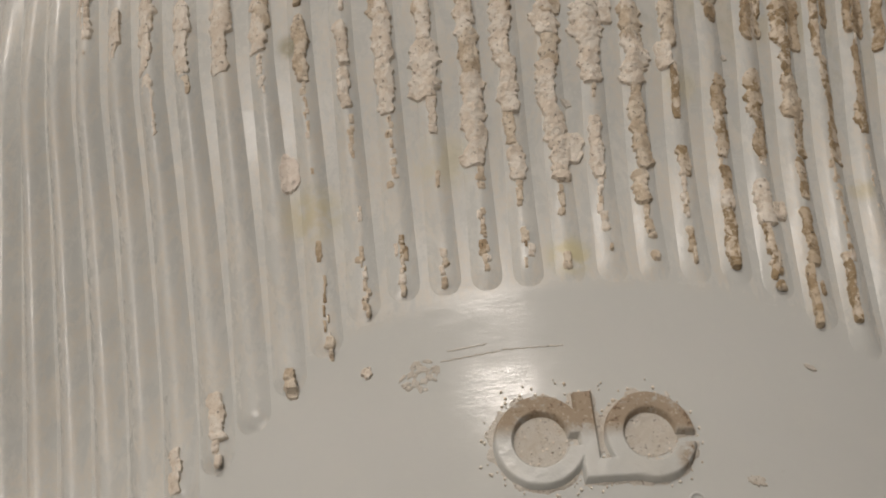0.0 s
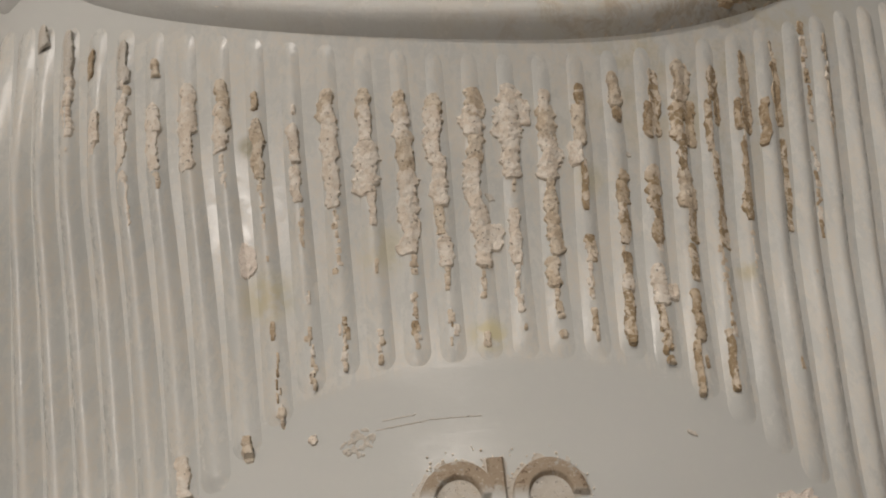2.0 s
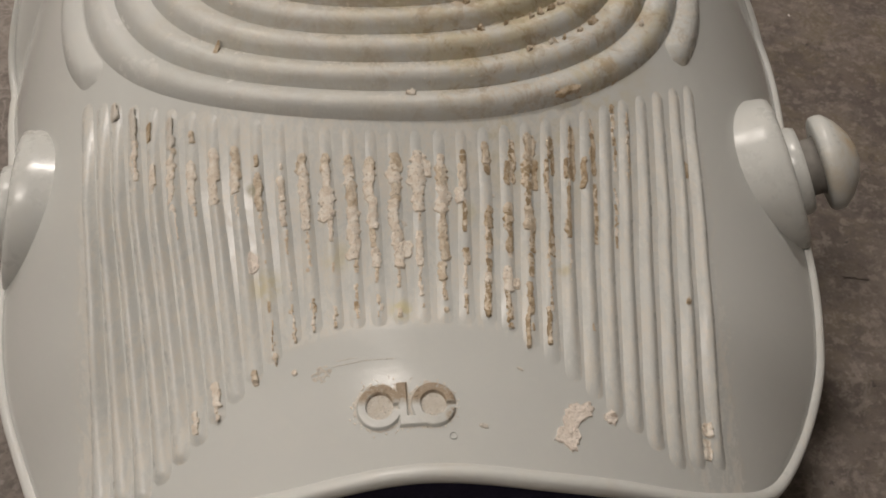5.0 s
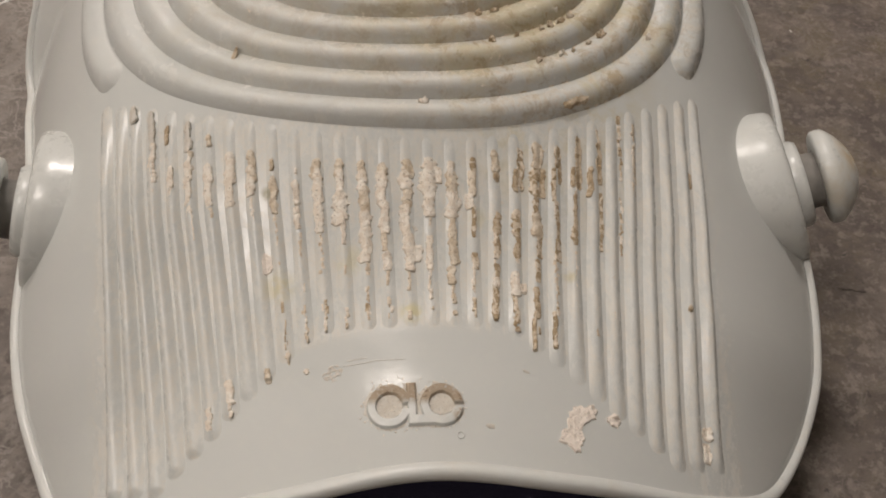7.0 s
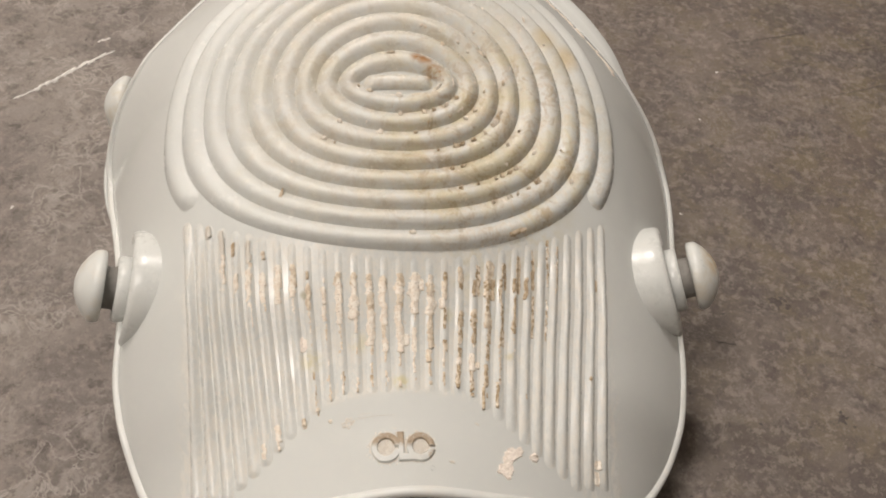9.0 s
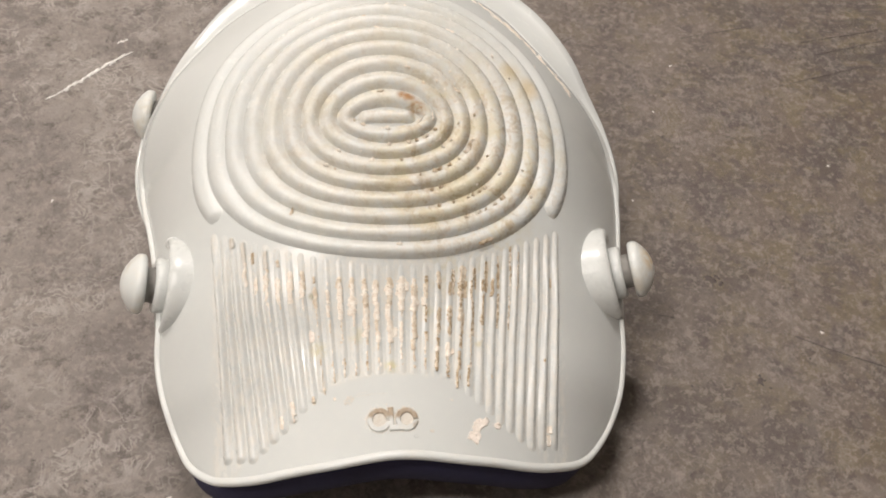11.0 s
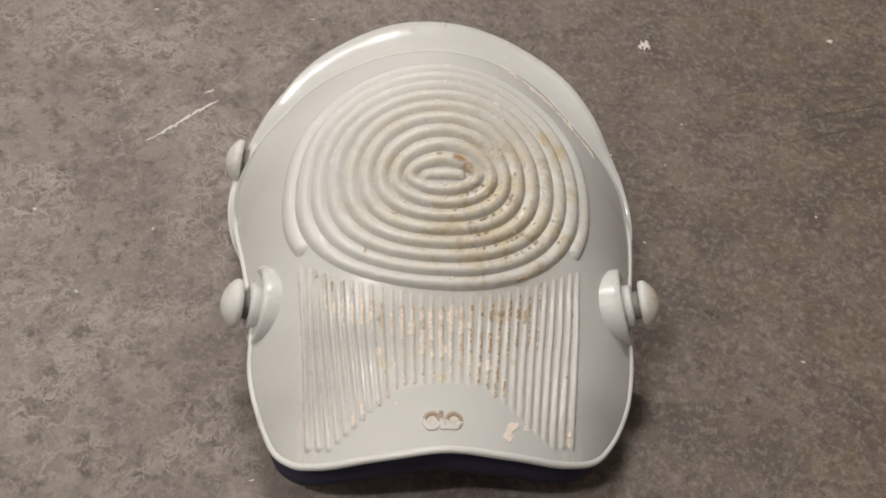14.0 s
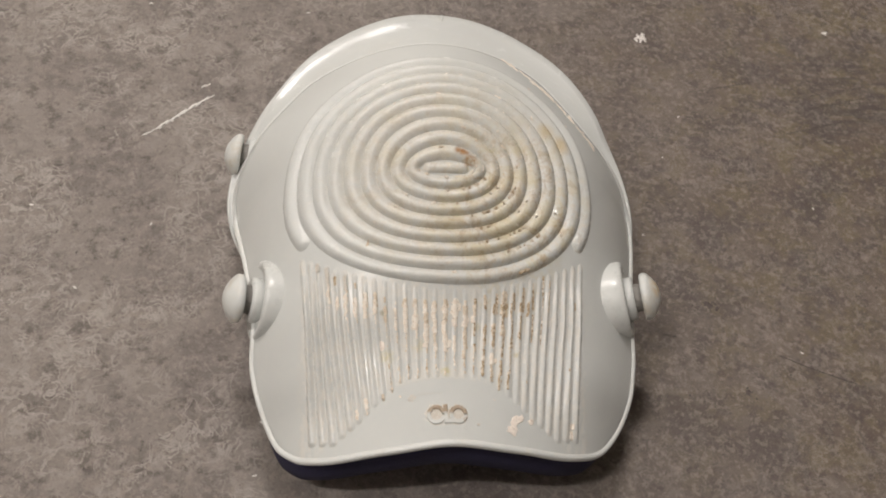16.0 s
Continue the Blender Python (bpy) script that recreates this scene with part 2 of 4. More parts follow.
def emblem_material():
    m, c, r, b = pad_material("grimy_emblem_rubber", 0.1, 0.2, 0.30)
    up = m.math("ADD", m.axis(1), m.math("MULTIPLY", m.axis(0), 0.06))
    grime = m.math("MULTIPLY", m.ramp(up, 0.0008, 0.0026), m.ramp(m.noise(500, 7, 0.8), 0.30, 0.48))
    grime = m.math("MAXIMUM", grime, m.math("MULTIPLY", m.near((0.0062, -0.0012, 0.076), 0.0008, 0.0022), m.ramp(m.noise(900, 6, 0.8), 0.4, 0.55)))
    c = m.mix(m.math("MULTIPLY", grime, 0.9), c, (0.35, 0.27, 0.185))
    c = m.mix(m.math("MULTIPLY", grime, m.ramp(m.noise(1100, 5, 0.8), 0.55, 0.64)), c, (0.18, 0.125, 0.08))
    c = m.mix(m.math("MULTIPLY", grime, m.ramp(m.noise(2200, 3, 0.7), 0.58, 0.66)), c, (0.55, 0.48, 0.39))
    r = m.math("ADD", r, m.math("MULTIPLY", grime, 0.4))
    return m.finish(c, r, m.math("ADD", b, m.math("MULTIPLY", m.math("MULTIPLY", grime, m.noise(1500, 6, 0.8)), 2.0)), 0.35, 0.0006)


SHELL = shell_material()
RIM = simple_pad("pale_rim_rubber", 0.10, 0.35, 0.30, 1.12)
def stud_material():
    m, c, r, b = pad_material("aged_stud_plastic", 0.5, 0.5, 0.30, 1.10)
    patch = m.math("MULTIPLY", m.near((0.1085, 0.0715, 0.0725), 0.002, 0.0075), m.ramp(m.noise(300, 5, 0.7), 0.38, 0.6))
    c = m.mix(m.math("MULTIPLY", patch, 0.75), c, (0.52, 0.38, 0.20))
    return m.finish(c, r, b, 0.14, 0.0006)


STUD = stud_material()
BOSS_RUBBER = simple_pad("boss_rubber", 0.03, 0.15, 0.26, 1.06)
# stem is much darker than the stud's head and washer
STEM_GREY = plain_material("dark_stem_plastic", (0.20, 0.19, 0.175), 0.5, 400, 0.3, 0.3)
EMBLEM = emblem_material()
RIDGE, RIB = ridge_material(), rib_material()
CRUST = crust_material("pale_dried_mortar", (0.82, 0.775, 0.70), (0.73, 0.655, 0.56), (0.46, 0.37, 0.27))
TAN = crust_material("tan_dried_mortar", (0.72, 0.65, 0.545), (0.57, 0.48, 0.365), (0.32, 0.24, 0.16))
GRIME = crust_material("brown_dried_mortar", (0.58, 0.49, 0.37), (0.38, 0.29, 0.185), (0.17, 0.12, 0.07))
MIXED = crust_material("mottled_dried_mortar", (0.74, 0.67, 0.57), (0.62, 0.53, 0.41), (0.36, 0.27, 0.17), (0.33, 0.245, 0.14))
PALE = crust_material("pale_pinkish_mortar", (0.86, 0.79, 0.72), (0.80, 0.725, 0.65), (0.62, 0.54, 0.46))
DUST = crust_material("beige_dust", (0.60, 0.575, 0.525), (0.575, 0.54, 0.48), (0.46, 0.405, 0.33))
FOAM = plain_material("navy_foam", (0.016, 0.015, 0.050), 0.85, 60, 0.25, 0.4)
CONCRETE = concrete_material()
WALL = plain_material("wall_paint", (0.66, 0.63, 0.58), 0.8)
CEILING_PAINT = plain_material("ceiling_paint", (0.74, 0.72, 0.68), 0.85)
METAL = plain_material("white_enamel", (0.75, 0.75, 0.73), 0.4)
CHALK = crust_material("white_scuff", (0.82, 0.80, 0.77), (0.66, 0.63, 0.60), (0.36, 0.33, 0.30))
glow = Mat("lamp_diffuser")
glow.b.inputs["Base Color"].default_value = (0.9, 0.9, 0.88, 1)
glow.b.inputs["Emission Color"].default_value = (1.0, 0.90, 0.79, 1)
glow.b.inputs["Emission Strength"].default_value = 3.0
GLOW = glow.m


# ---- mesh helpers ----
def smooth_curve(xs, ys):
    """Smooth function through the given pairs, held constant beyond the ends."""
    xs, ys = np.array(xs, float), np.array(ys, float)
    slope = np.gradient(ys, xs)
    x = np.linspace(xs[0], xs[-1], 6001)
    i = np.clip(np.searchsorted(xs, x) - 1, 0, len(xs) - 2)
    d = xs[i + 1] - xs[i]
    t = (x - xs[i]) / d
    table = ((2 * t**3 - 3 * t**2 + 1) * ys[i] + (t**3 - 2 * t**2 + t) * d * slope[i] + (3 * t**2 - 2 * t**3) * ys[i + 1] + (t**3 - t**2) * d * slope[i + 1]).tolist()
    first, scale = float(xs[0]), 6000 / float(xs[-1] - xs[0])

    def at(v):
        f = min(max((float(v) - first) * scale, 0.0), 5999.999)
        k = int(f)
        return table[k] + (table[k + 1] - table[k]) * (f - k)

    return at


def mesh_object(name, verts, faces, material, smooth=True):
    me = bpy.data.meshes.new(name)
    me.from_pydata([tuple(float(c) for c in v) for v in verts], [], faces)
    me.validate()
    me.materials.append(material)
    if smooth:
        me.polygons.foreach_set("use_smooth", [True] * len(me.polygons))
    me.update()
    return new(name, me)


def attach(ob, parent):
    ob.parent = parent
    p, m = parent, Matrix.Identity(4)
    while p is not None:
        m = p.matrix_basis.inverted() @ m if p.parent is None else m
        p = p.parent
    ob.matrix_parent_inverse = m if parent.parent is None else Matrix.Identity(4)
    return ob


def part(name, verts, faces, material, parent, label="", smooth=True):
    ob = attach(mesh_object(name, verts, faces, material, smooth), parent)
    return tagged(ob, label) if label else ob


def grid_faces(nu, nv, closed_u=False, closed_v=False):
    out = []
    for i in range(nu if closed_u else nu - 1):
        for j in range(nv if closed_v else nv - 1):
            a, b = i * nv + j, ((i + 1) % nu) * nv + j
            c, d = ((i + 1) % nu) * nv + (j + 1) % nv, i * nv + (j + 1) % nv
            out.append((a, b, c, d))
    return out


def box(cx, cy, cz, sx, sy, sz, bevel=0.0):
    bm = bmesh.new()
    bmesh.ops.create_cube(bm, size=1, matrix=Matrix.Translation((cx, cy, cz)) @ Matrix.Diagonal((sx, sy, sz, 1)))
    if bevel:
        bmesh.ops.bevel(bm, geom=bm.edges[:], offset=bevel, segments=2, affect="EDGES")
    bm.verts.index_update()
    v, f = [tuple(q.co) for q in bm.verts], [[q.index for q in p.verts] for p in bm.faces]
    bm.free()
    return v, f


# ---- setting ----
# room bounds are invented: near west and north for bounce, far east and south
WEST, EAST, SOUTH, NORTH = -1.3, 4.0, -3.4, 1.8
MX, MY, SX, SY = (WEST + EAST) / 2, (SOUTH + NORTH) / 2, EAST - WEST, NORTH - SOUTH
floor = tagged(mesh_object("floor", *box(MX, MY, -0.05, SX, SY, 0.1), CONCRETE, False), "grey-brown concrete floor, stained and scuffed, with light falloff painted from left to right", "floor", kind="structure")
# unseen walls, added to bounce light onto the pad from the left and back
for name, (cx, cy, sx, sy) in {
    "unseen_wall_north": (MX, NORTH + 0.06, SX + 0.24, 0.12), "unseen_wall_south": (MX, SOUTH - 0.06, SX + 0.24, 0.12),
    "unseen_wall_east": (EAST + 0.06, MY, 0.12, SY), "unseen_wall_west": (WEST - 0.06, MY, 0.12, SY)}.items():
    tagged(mesh_object(name, *box(cx, cy, CEILING / 2, sx, sy, CEILING), WALL, False), "unseen pale wall added to shape the bounce light", "wall", kind="structure")
tagged(mesh_object("ceiling", *box(MX, MY, CEILING + 0.05, SX + 0.24, SY + 0.24, 0.1), CEILING_PAINT, False), "plain white painted ceiling", "ceiling", kind="structure")

for lx, ly, _ in LAMPS:
    lamp = new("ceiling_light")
    lamp.matrix_basis = pose(lx, ly, CEILING)
    tagged(lamp, "white rectangular ceiling light with a glowing diffuser", "ceiling light", "ceiling lights")
    part("frame", *box(lx, ly, CEILING - 0.03, 0.52, 0.22, 0.06, 0.008), METAL, lamp)
    part("diffuser", *box(lx, ly, CEILING - 0.064, 0.46, 0.16, 0.010, 0.003), GLOW, lamp, "warm white glowing diffuser")


def blotch(name, x, y, rx, ry, turn, material, label, seed, n=40, lift=0.0004, rag=0.35):
    """Thin ragged mark that lies on the floor."""
    rng = random.Random(seed)
    ph = [rng.uniform(0, 6.28) for _ in range(5)]
    verts = [(x, y, lift * 1.6)]
    ca, sa = math.cos(turn), math.sin(turn)
    for k in range(n):
        w = 2 * math.pi * k / n
        r = 1 + rag * sum(math.sin((i + 2) * w + ph[i]) / (i + 1.5) for i in range(5)) + rng.uniform(-0.1, 0.1)
        u, v = rx * r * math.cos(w), ry * r * math.sin(w)
        verts.append((x + u * ca - v * sa, y + u * sa + v * ca, lift))
    for k in range(n):
        px, py, _ = verts[1 + k]
        verts.append((px, py, -0.0003))
    faces = [(0, 1 + k, 1 + (k + 1) % n) for k in range(n)]
    faces += [(1 + k, 1 + n + k, 1 + n + (k + 1) % n, 1 + (k + 1) % n) for k in range(n)]
    return part(name, verts, faces, material, floor, label)


# ---- the knee pad's surface ----
SPINE = smooth_curve([-.035, -.012, 0, .012, .034, .045, .07, .09, .112, .135, .161, .185, .21], [.066, .0735, .0755, .077, .082, .0875, .101, .111, .121, .1275, .127, .1205, .110])
SIDE = smooth_curve([-.02, 0, .012, .026, .045, .08, .13, .17, .2], [6.5, 5.8, 4.8, 3.3, 2.9, 4.0, 4.7, 6.0, 6.5])


def top(x, y):
    """Height of the shell; its sides turn down towards the edge."""
    over = max(abs(x) - 0.06, 0.0)
    turn = (8.0 if x > 0 else 18.0) * min(max((0.156 - y) / 0.03, 0.0), 1.0)
    skew = 0.085 * x * math.exp(-(x / 0.06) ** 2 - ((y - 0.048) / 0.02) ** 2)  # one shoulder sits higher
    return SPINE(y) - SIDE(y) * x * x - turn * over * over - skew


def normal(x, y):
    e = 2e-4
    return Vector((-(top(x + e, y) - top(x - e, y)) / (2 * e), -(top(x, y + e) - top(x, y - e)) / (2 * e), 1)).normalized()


LEAN = smooth_curve([-.02, -.0106, -.0056, .0019, .0132, .04, .11, .125, .15, .17, .185, .195, .27], [-.0003, -.0003, .0011, .0020, .0036, .0038, .0035, .002, -.006, -.006, -.003, .002, .004])  # how far the outline sits off the moulded pattern
HALF_EDGE = [(0, -.0129), (.022, -.0141), (.036, -.0139), (.049, -.0133), (.0596, -.0113), (.0696, -.0072), (.0785, .0007), (.0861, .0124), (.0910, .0235), (.0935, .0334), (.0948, .0435), (.0942, .0545), (.0945, .0660), (.0965, .0800),
             (.0995, .0980), (.1020, .1130), (.1030, .1240), (.1010, .1340), (.0940, .1430), (.0840, .1515), (.0710, .1650), (.058, .1772), (.037, .1834), (.018, .1863), (0, .1873)]


def closed_edge(half, n):
    """Even points along the closed outline, from half of it."""
    pts = half + [(-p[0], *p[1:]) for p in half[-2:0:-1]]
    pts = np.array(pts, float)
    out = []
    m = len(pts)
    for i in range(m):
        p0, p1, p2, p3 = pts[i - 1], pts[i], pts[(i + 1) % m], pts[(i + 2) % m]
        for t in np.linspace(0, 1, 12, endpoint=False):
            out.append(0.5 * ((2 * p1) + (p2 - p0) * t + (2 * p0 - 5 * p1 + 4 * p2 - p3) * t**2 + (3 * p1 - p0 - 3 * p2 + p3) * t**3))
    out = np.array(out)
    s = np.concatenate([[0], np.cumsum(np.linalg.norm(np.diff(np.vstack([out, out[:1]]), axis=0), axis=1))])
    loop = np.vstack([out, out[:1]])
    u = np.linspace(0, s[-1], n, endpoint=False)
    ring = np.stack([np.interp(u, s, loop[:, k]) for k in range(pts.shape[1])], 1)
    ring[:, 0] += [LEAN(y) for y in ring[:, 1]]
    d = ring - np.array([0.002, 0.09])
    d /= np.linalg.norm(d, axis=1)[:, None]
    ring -= d * (0.0015 * np.clip((0.075 - ring[:, 1]) / 0.03, 0, 1))[:, None]
    return ring


BASE = (0.0, 0.09, 0.0)
pad = new("knee_pad")
pad.matrix_basis = pose(*BASE)
tagged(pad, "light grey rubber knee pad crusted with mortar, lying on concrete", "knee pad")

EDGE = closed_edge(HALF_EDGE, 240)
MID = np.array([0.002, 0.09])
N, RINGS = 240, 64
verts = []
for i in range(RINGS):
    q = max(i / (RINGS - 1), 0.004)
    for p in EDGE:
        x, y = MID + (p - MID) * q
        verts.append((x, y, top(x, y)))
for i in range(6):  # turned-down edge
    for p in EDGE:
        d = (p - MID) / np.linalg.norm(p - MID)
        x, y = p
        verts.append((x - d[0] * 0.0012 * i, y - d[1] * 0.0012 * i, top(x, y) - 0.0030 - 0.0002 * i))
shell = part("shell", verts, grid_faces(RINGS + 6, N, False, True), SHELL, pad, "smooth light grey rubber shell with scuffs")


def tube(points, normals, side, up, shape=10, closed=True):
    """Rounded bead along points: half width side, half height up."""
    n = len(points)
    verts = []
    for i in range(n):
        a, b = points[(i - 1) % n if closed else max(i - 1, 0)], points[(i + 1) % n if closed else min(i + 1, n - 1)]
        t = (Vector(b) - Vector(a)).normalized()
        nz = Vector(normals[i])
        s = t.cross(nz).normalized()
        nz = s.cross(t)
        w = side[i] if hasattr(side, "__len__") else side
        for k in range(shape):
            f = 2 * math.pi * k / shape
            verts.append(Vector(points[i]) + s * (w * math.cos(f)) + nz * (up * math.sin(f)))
    faces = grid_faces(n, shape, closed, True)
    if not closed:
        faces += [tuple(range(shape)), tuple(range((n - 1) * shape, n * shape))[::-1]]
    return verts, faces


RIM_EDGE = closed_edge(HALF_EDGE, 300)
pts, nor, wide = [], [], []
for x, y in RIM_EDGE:
    d = Vector((x - MID[0], y - MID[1], 0)).normalized()
    front = min(max((0.06 - y) / 0.05, 0), 1)
    pts.append((x - d.x * 0.0008, y - d.y * 0.0008, top(x, y) - 0.0012 - 0.0010 * min(max((y - 0.125) / 0.03, 0), 1)))
    nor.append((normal(x, y) + d * 0.35).normalized())
    wide.append(0.0014 + 0.0004 * front - 0.0010 * min(max((y - 0.125) / 0.03, 0), 1))
part("rim", *tube(pts, nor, wide, 0.0026, 14), RIM, pad, "pale rounded rim bead with dirty front edge")

# back flange, lower than the shell's edge
HALF_BACK = [(.092, .085, .050), (.1025, .108, .043), (.1085, .126, .040), (.1110, .145, .039), (.1085, .165, .042), (.1025, .183, .047), (.0935, .200, .056), (.083, .216, .061), (.0703, .2325, .064), (.0545, .246, .066), (.037, .2565, .068), (.019, .2625, .070), (0, .2645, .0705)]
back = np.array(HALF_BACK)
t_b = np.concatenate([[0], np.cumsum(np.linalg.norm(np.diff(back, axis=0), axis=1))])
cur = [smooth_curve(np.append(t_b, 2 * t_b[-1] - t_b[-2]), np.append(back[:, k], (-1 if k == 0 else 1) * back[-2, k])) for k in range(3)]
outer = [np.array([c(t) for c in cur]) for t in np.linspace(0, t_b[-1], 80)]
outer = outer + [np.array((-p[0], p[1], p[2])) for p in outer[-2::-1]]
outer = [p + np.array((0.0042 + (0.0025 * min(max((p[1] - 0.19) / 0.03, 0), 1) * min(max(p[0] / 0.04, 0), 1)) + 0.0016 * min(max((p[1] - 0.16) / 0.05, 0), 1), -0.0030 * min(max((p[1] - 0.16) / 0.05, 0), 1), 0.0)) for p in outer]
under = np.array([(.088, .085), (.094, .105), (.097, .122), (.095, .133), (.087, .142), (.079, .148), (.068, .1605), (.055, .172), (.037, .178), (.018, .181), (0, .182)])
t_u = np.concatenate([[0], np.cumsum(np.linalg.norm(np.diff(under, axis=0), axis=1))])
inner_c = [smooth_curve(t_u, under[:, k]) for k in range(2)]
inner = [np.array([c(t) for c in inner_c]) for t in np.linspace(0, t_u[-1], 80)]
inner = inner + [np.array((-p[0], p[1])) for p in inner[-2::-1]]
inner = [p + np.array((LEAN(p[1]), 0.0)) for p in inner]
verts, NV = [], 16
for o, q in zip(outer, inner):
    z0 = top(q[0], q[1]) - 0.003
    for j in range(NV):
        t = j / (NV - 1)
        low = o[2] - 0.002 - 0.009 * min(max((o[1] - 0.19) / 0.04, 0), 1)
        z = z0 * (1 - t) ** 2 + 2 * low * t * (1 - t) + o[2] * t * t + 0.002 * t**6
        verts.append((q[0] + (o[0] - q[0]) * t, q[1] + (o[1] - q[1]) * t, z))
    d = np.array((o[0], o[1] - 0.12)) / np.linalg.norm((o[0], o[1] - 0.12))
    verts.append((o[0] + d[0] * 0.0008, o[1] + d[1] * 0.0008, o[2] - 0.0012 + 0.002))
    verts.append((o[0], o[1], o[2] - 0.0028 + 0.002))
    verts.append((q[0], q[1], z0 - 0.010))
flange_grid = verts
FLANGE = simple_pad("glossy_flange_rubber", 0.05, 0.10, 0.17)
flange = part("back_flange", verts, grid_faces(len(outer), NV + 3), FLANGE, pad, "glossy plain grey flange behind the knee dome")

# two mould seams across the flange
for k, a, b in ((77, 8, NV + 1), (75, 6, NV - 3)):
    line = [Vector(verts[k * (NV + 3) + t]) for t in range(a, b)]
    part("mould_seam", *tube(line, [(0, 0.2, 1)] * len(line), 0.0009, 0.0005, 8, False), FLANGE, pad)

# foam liner that carries the shell
levels = [(0.74, 1.0), (0.82, 0.8), (0.89, 0.62), (0.945, 0.034), (0.972, 0.029), (0.982, 0.022), (0.982, 0.015), (0.970, 0.009), (0.95, 0.006), (0.80, 0.006), (0.5, 0.006), (0.02, 0.006)]  # inset and depth: share of the height, or metres under the shell
verts = []
for q, depth in levels:
    for p in EDGE:
        x, y = MID + (p - MID) * (np.array((1 - (1 - q) * 0.35, q)) if q > 0.96 else q)
        z = top(x, y)
        verts.append((x, y, z * (1 - depth) if depth > 0.1 else max(z - depth, 0.008)))
faces = grid_faces(len(levels), N, False, True)
faces.append(tuple(range(N))[::-1])
part("foam_liner", verts, faces, FOAM, pad, "dark navy foam liner showing under the front edge")


# ---- ridges ----
def ridge(points, width, height, taper=True, n=11, power=1.25, start=1.0, fade=0.0, slim=0.0, widths=None):
    """Moulded half-round ridge on the shell along (x, y) points; ends round off."""
    verts = []
    m = len(points)
    run = np.concatenate([[0], np.cumsum([math.dist(points[i], points[i + 1]) for i in range(m - 1)])])
    for i in range(m):
        a, b = points[max(i - 1, 0)], points[min(i + 1, m - 1)]
        if not taper:
            a, b = points[(i - 1) % m], points[(i + 1) % m]
        t = Vector((b[0] - a[0], b[1] - a[1], 0)).normalized()
        s = Vector((t.y, -t.x, 0))
        e = thin = 1.0
        if taper:
            q = min(min(run[i], run[-1] - run[i]) / (width * 0.5), 1.0)
            thin = 0.12 + 0.88 * math.sqrt(max(1 - (1 - q) ** 2, 0.0))
            d = min(min(run[i], run[-1] - run[i]) / (width * 0.62), 1.0)
            e = (d * d * (3 - 2 * d)) ** 0.7 * (start + (1 - start) * min(run[i] / 0.016, 1.0))
            if fade:
                e *= 0.3 + 0.7 * min((run[-1] - run[i]) / fade, 1.0)
        x0, y0 = points[i]
        for k in range(n):
            f = -1 + 2 * k / (n - 1)
            hgt = height * e * (math.cos(f * math.pi / 2) ** power if abs(f) < 1 else 0) - (0.00003 if abs(f) == 1 else 0)
            w = f * (widths[i] if widths else width) * 0.5 * thin * (1 - slim * run[i] / run[-1])
            x, y = x0 + s.x * w, y0 + s.y * w
            nz = normal(x, y)
            verts.append((x + nz.x * hgt, y + nz.y * hgt, top(x, y) + nz.z * hgt))
    return verts, grid_faces(m, n, not taper, False)


RIB_COUNT = 31
RIB_MID = smooth_curve([0, 1, 2, 3, 4, 5, 7, 9, 11, 13, 15, 17, 19, 20, 22, 24, 26, 28, 30], [.0006, .0006, .0004, .0001, -.0001, -.0006, -.0009, -.0010, -.0005, .0001, .0005, .0012, .0016, .0015, .0009, .0004, -.0003, -.0003, .0003])
RIB_TOP = smooth_curve([0, 1, 2, 4, 5, 7, 9, 12, 15, 17, 19, 21, 22, 24, 26, 28, 29, 30], [.0006, .0016, .0014, .0012, .0007, -.0002, -.0006, -.0003, .0004, .0009, .0013, .0013, .0009, -.0004, -.0012, -.0017, -.0013, -.0005])


def rib_x(j, y):
    """Ribs fan out upwards, the outer ones closer together near the dome."""
    u = (j - 15) / 15
    k = 0.146 - 6.0 * min(max(y, 0.0), 0.062)
    x = (0.0607 + 0.060 * y + 0.33 * y * y) * u * (1 - k * u * u * (1 - u * u)) - 0.0024 + 0.0019 * u * u
    rise = min(max((y - 0.045) / 0.019, 0.0), 1.0)
    return x + (RIB_MID(j) * (1 - rise) + RIB_TOP(j) * rise) * min(max((y - 0.010) / 0.035, 0.0), 1.0)


def rib_size(j):
    """Width and height: the outer ribs are broader and less worn."""
    u = abs(j - 15) / 15
    return 0.0032 + 0.0008 * u, 0.00042 + 0.00105 * u**1.4 + 0.00012 * min(max((9 - j) / 5, 0.0), 1.0)


def rib_ends(j):
    low = float(np.interp(abs(j - 15), [0, 4, 5, 6, 10, 13, 15], [.0180, .0178, .0163, .0133, .0013, -.0060, -.0036]))
    xt = rib_x(j, 0.07)
    return low, 0.0560 + 4.5 * xt * xt


for j in range(RIB_COUNT):
    y0, y1 = rib_ends(j)
    n = int((y1 - y0) / 0.0010) + 8
    # denser at the ends for round tips
    ts = [(1 - math.cos(math.pi * k / (n - 1))) / 2 for k in range(n)]
    part("rib", *ridge([(rib_x(j, y0 + (y1 - y0) * t), y0 + (y1 - y0) * t) for t in ts], *rib_size(j), n=21, power=1.15, start=0.35 + 0.4 * (j < 15), fade=0.022, slim=0.30), RIB, pad)

OVAL = (-0.001, 0.1065)


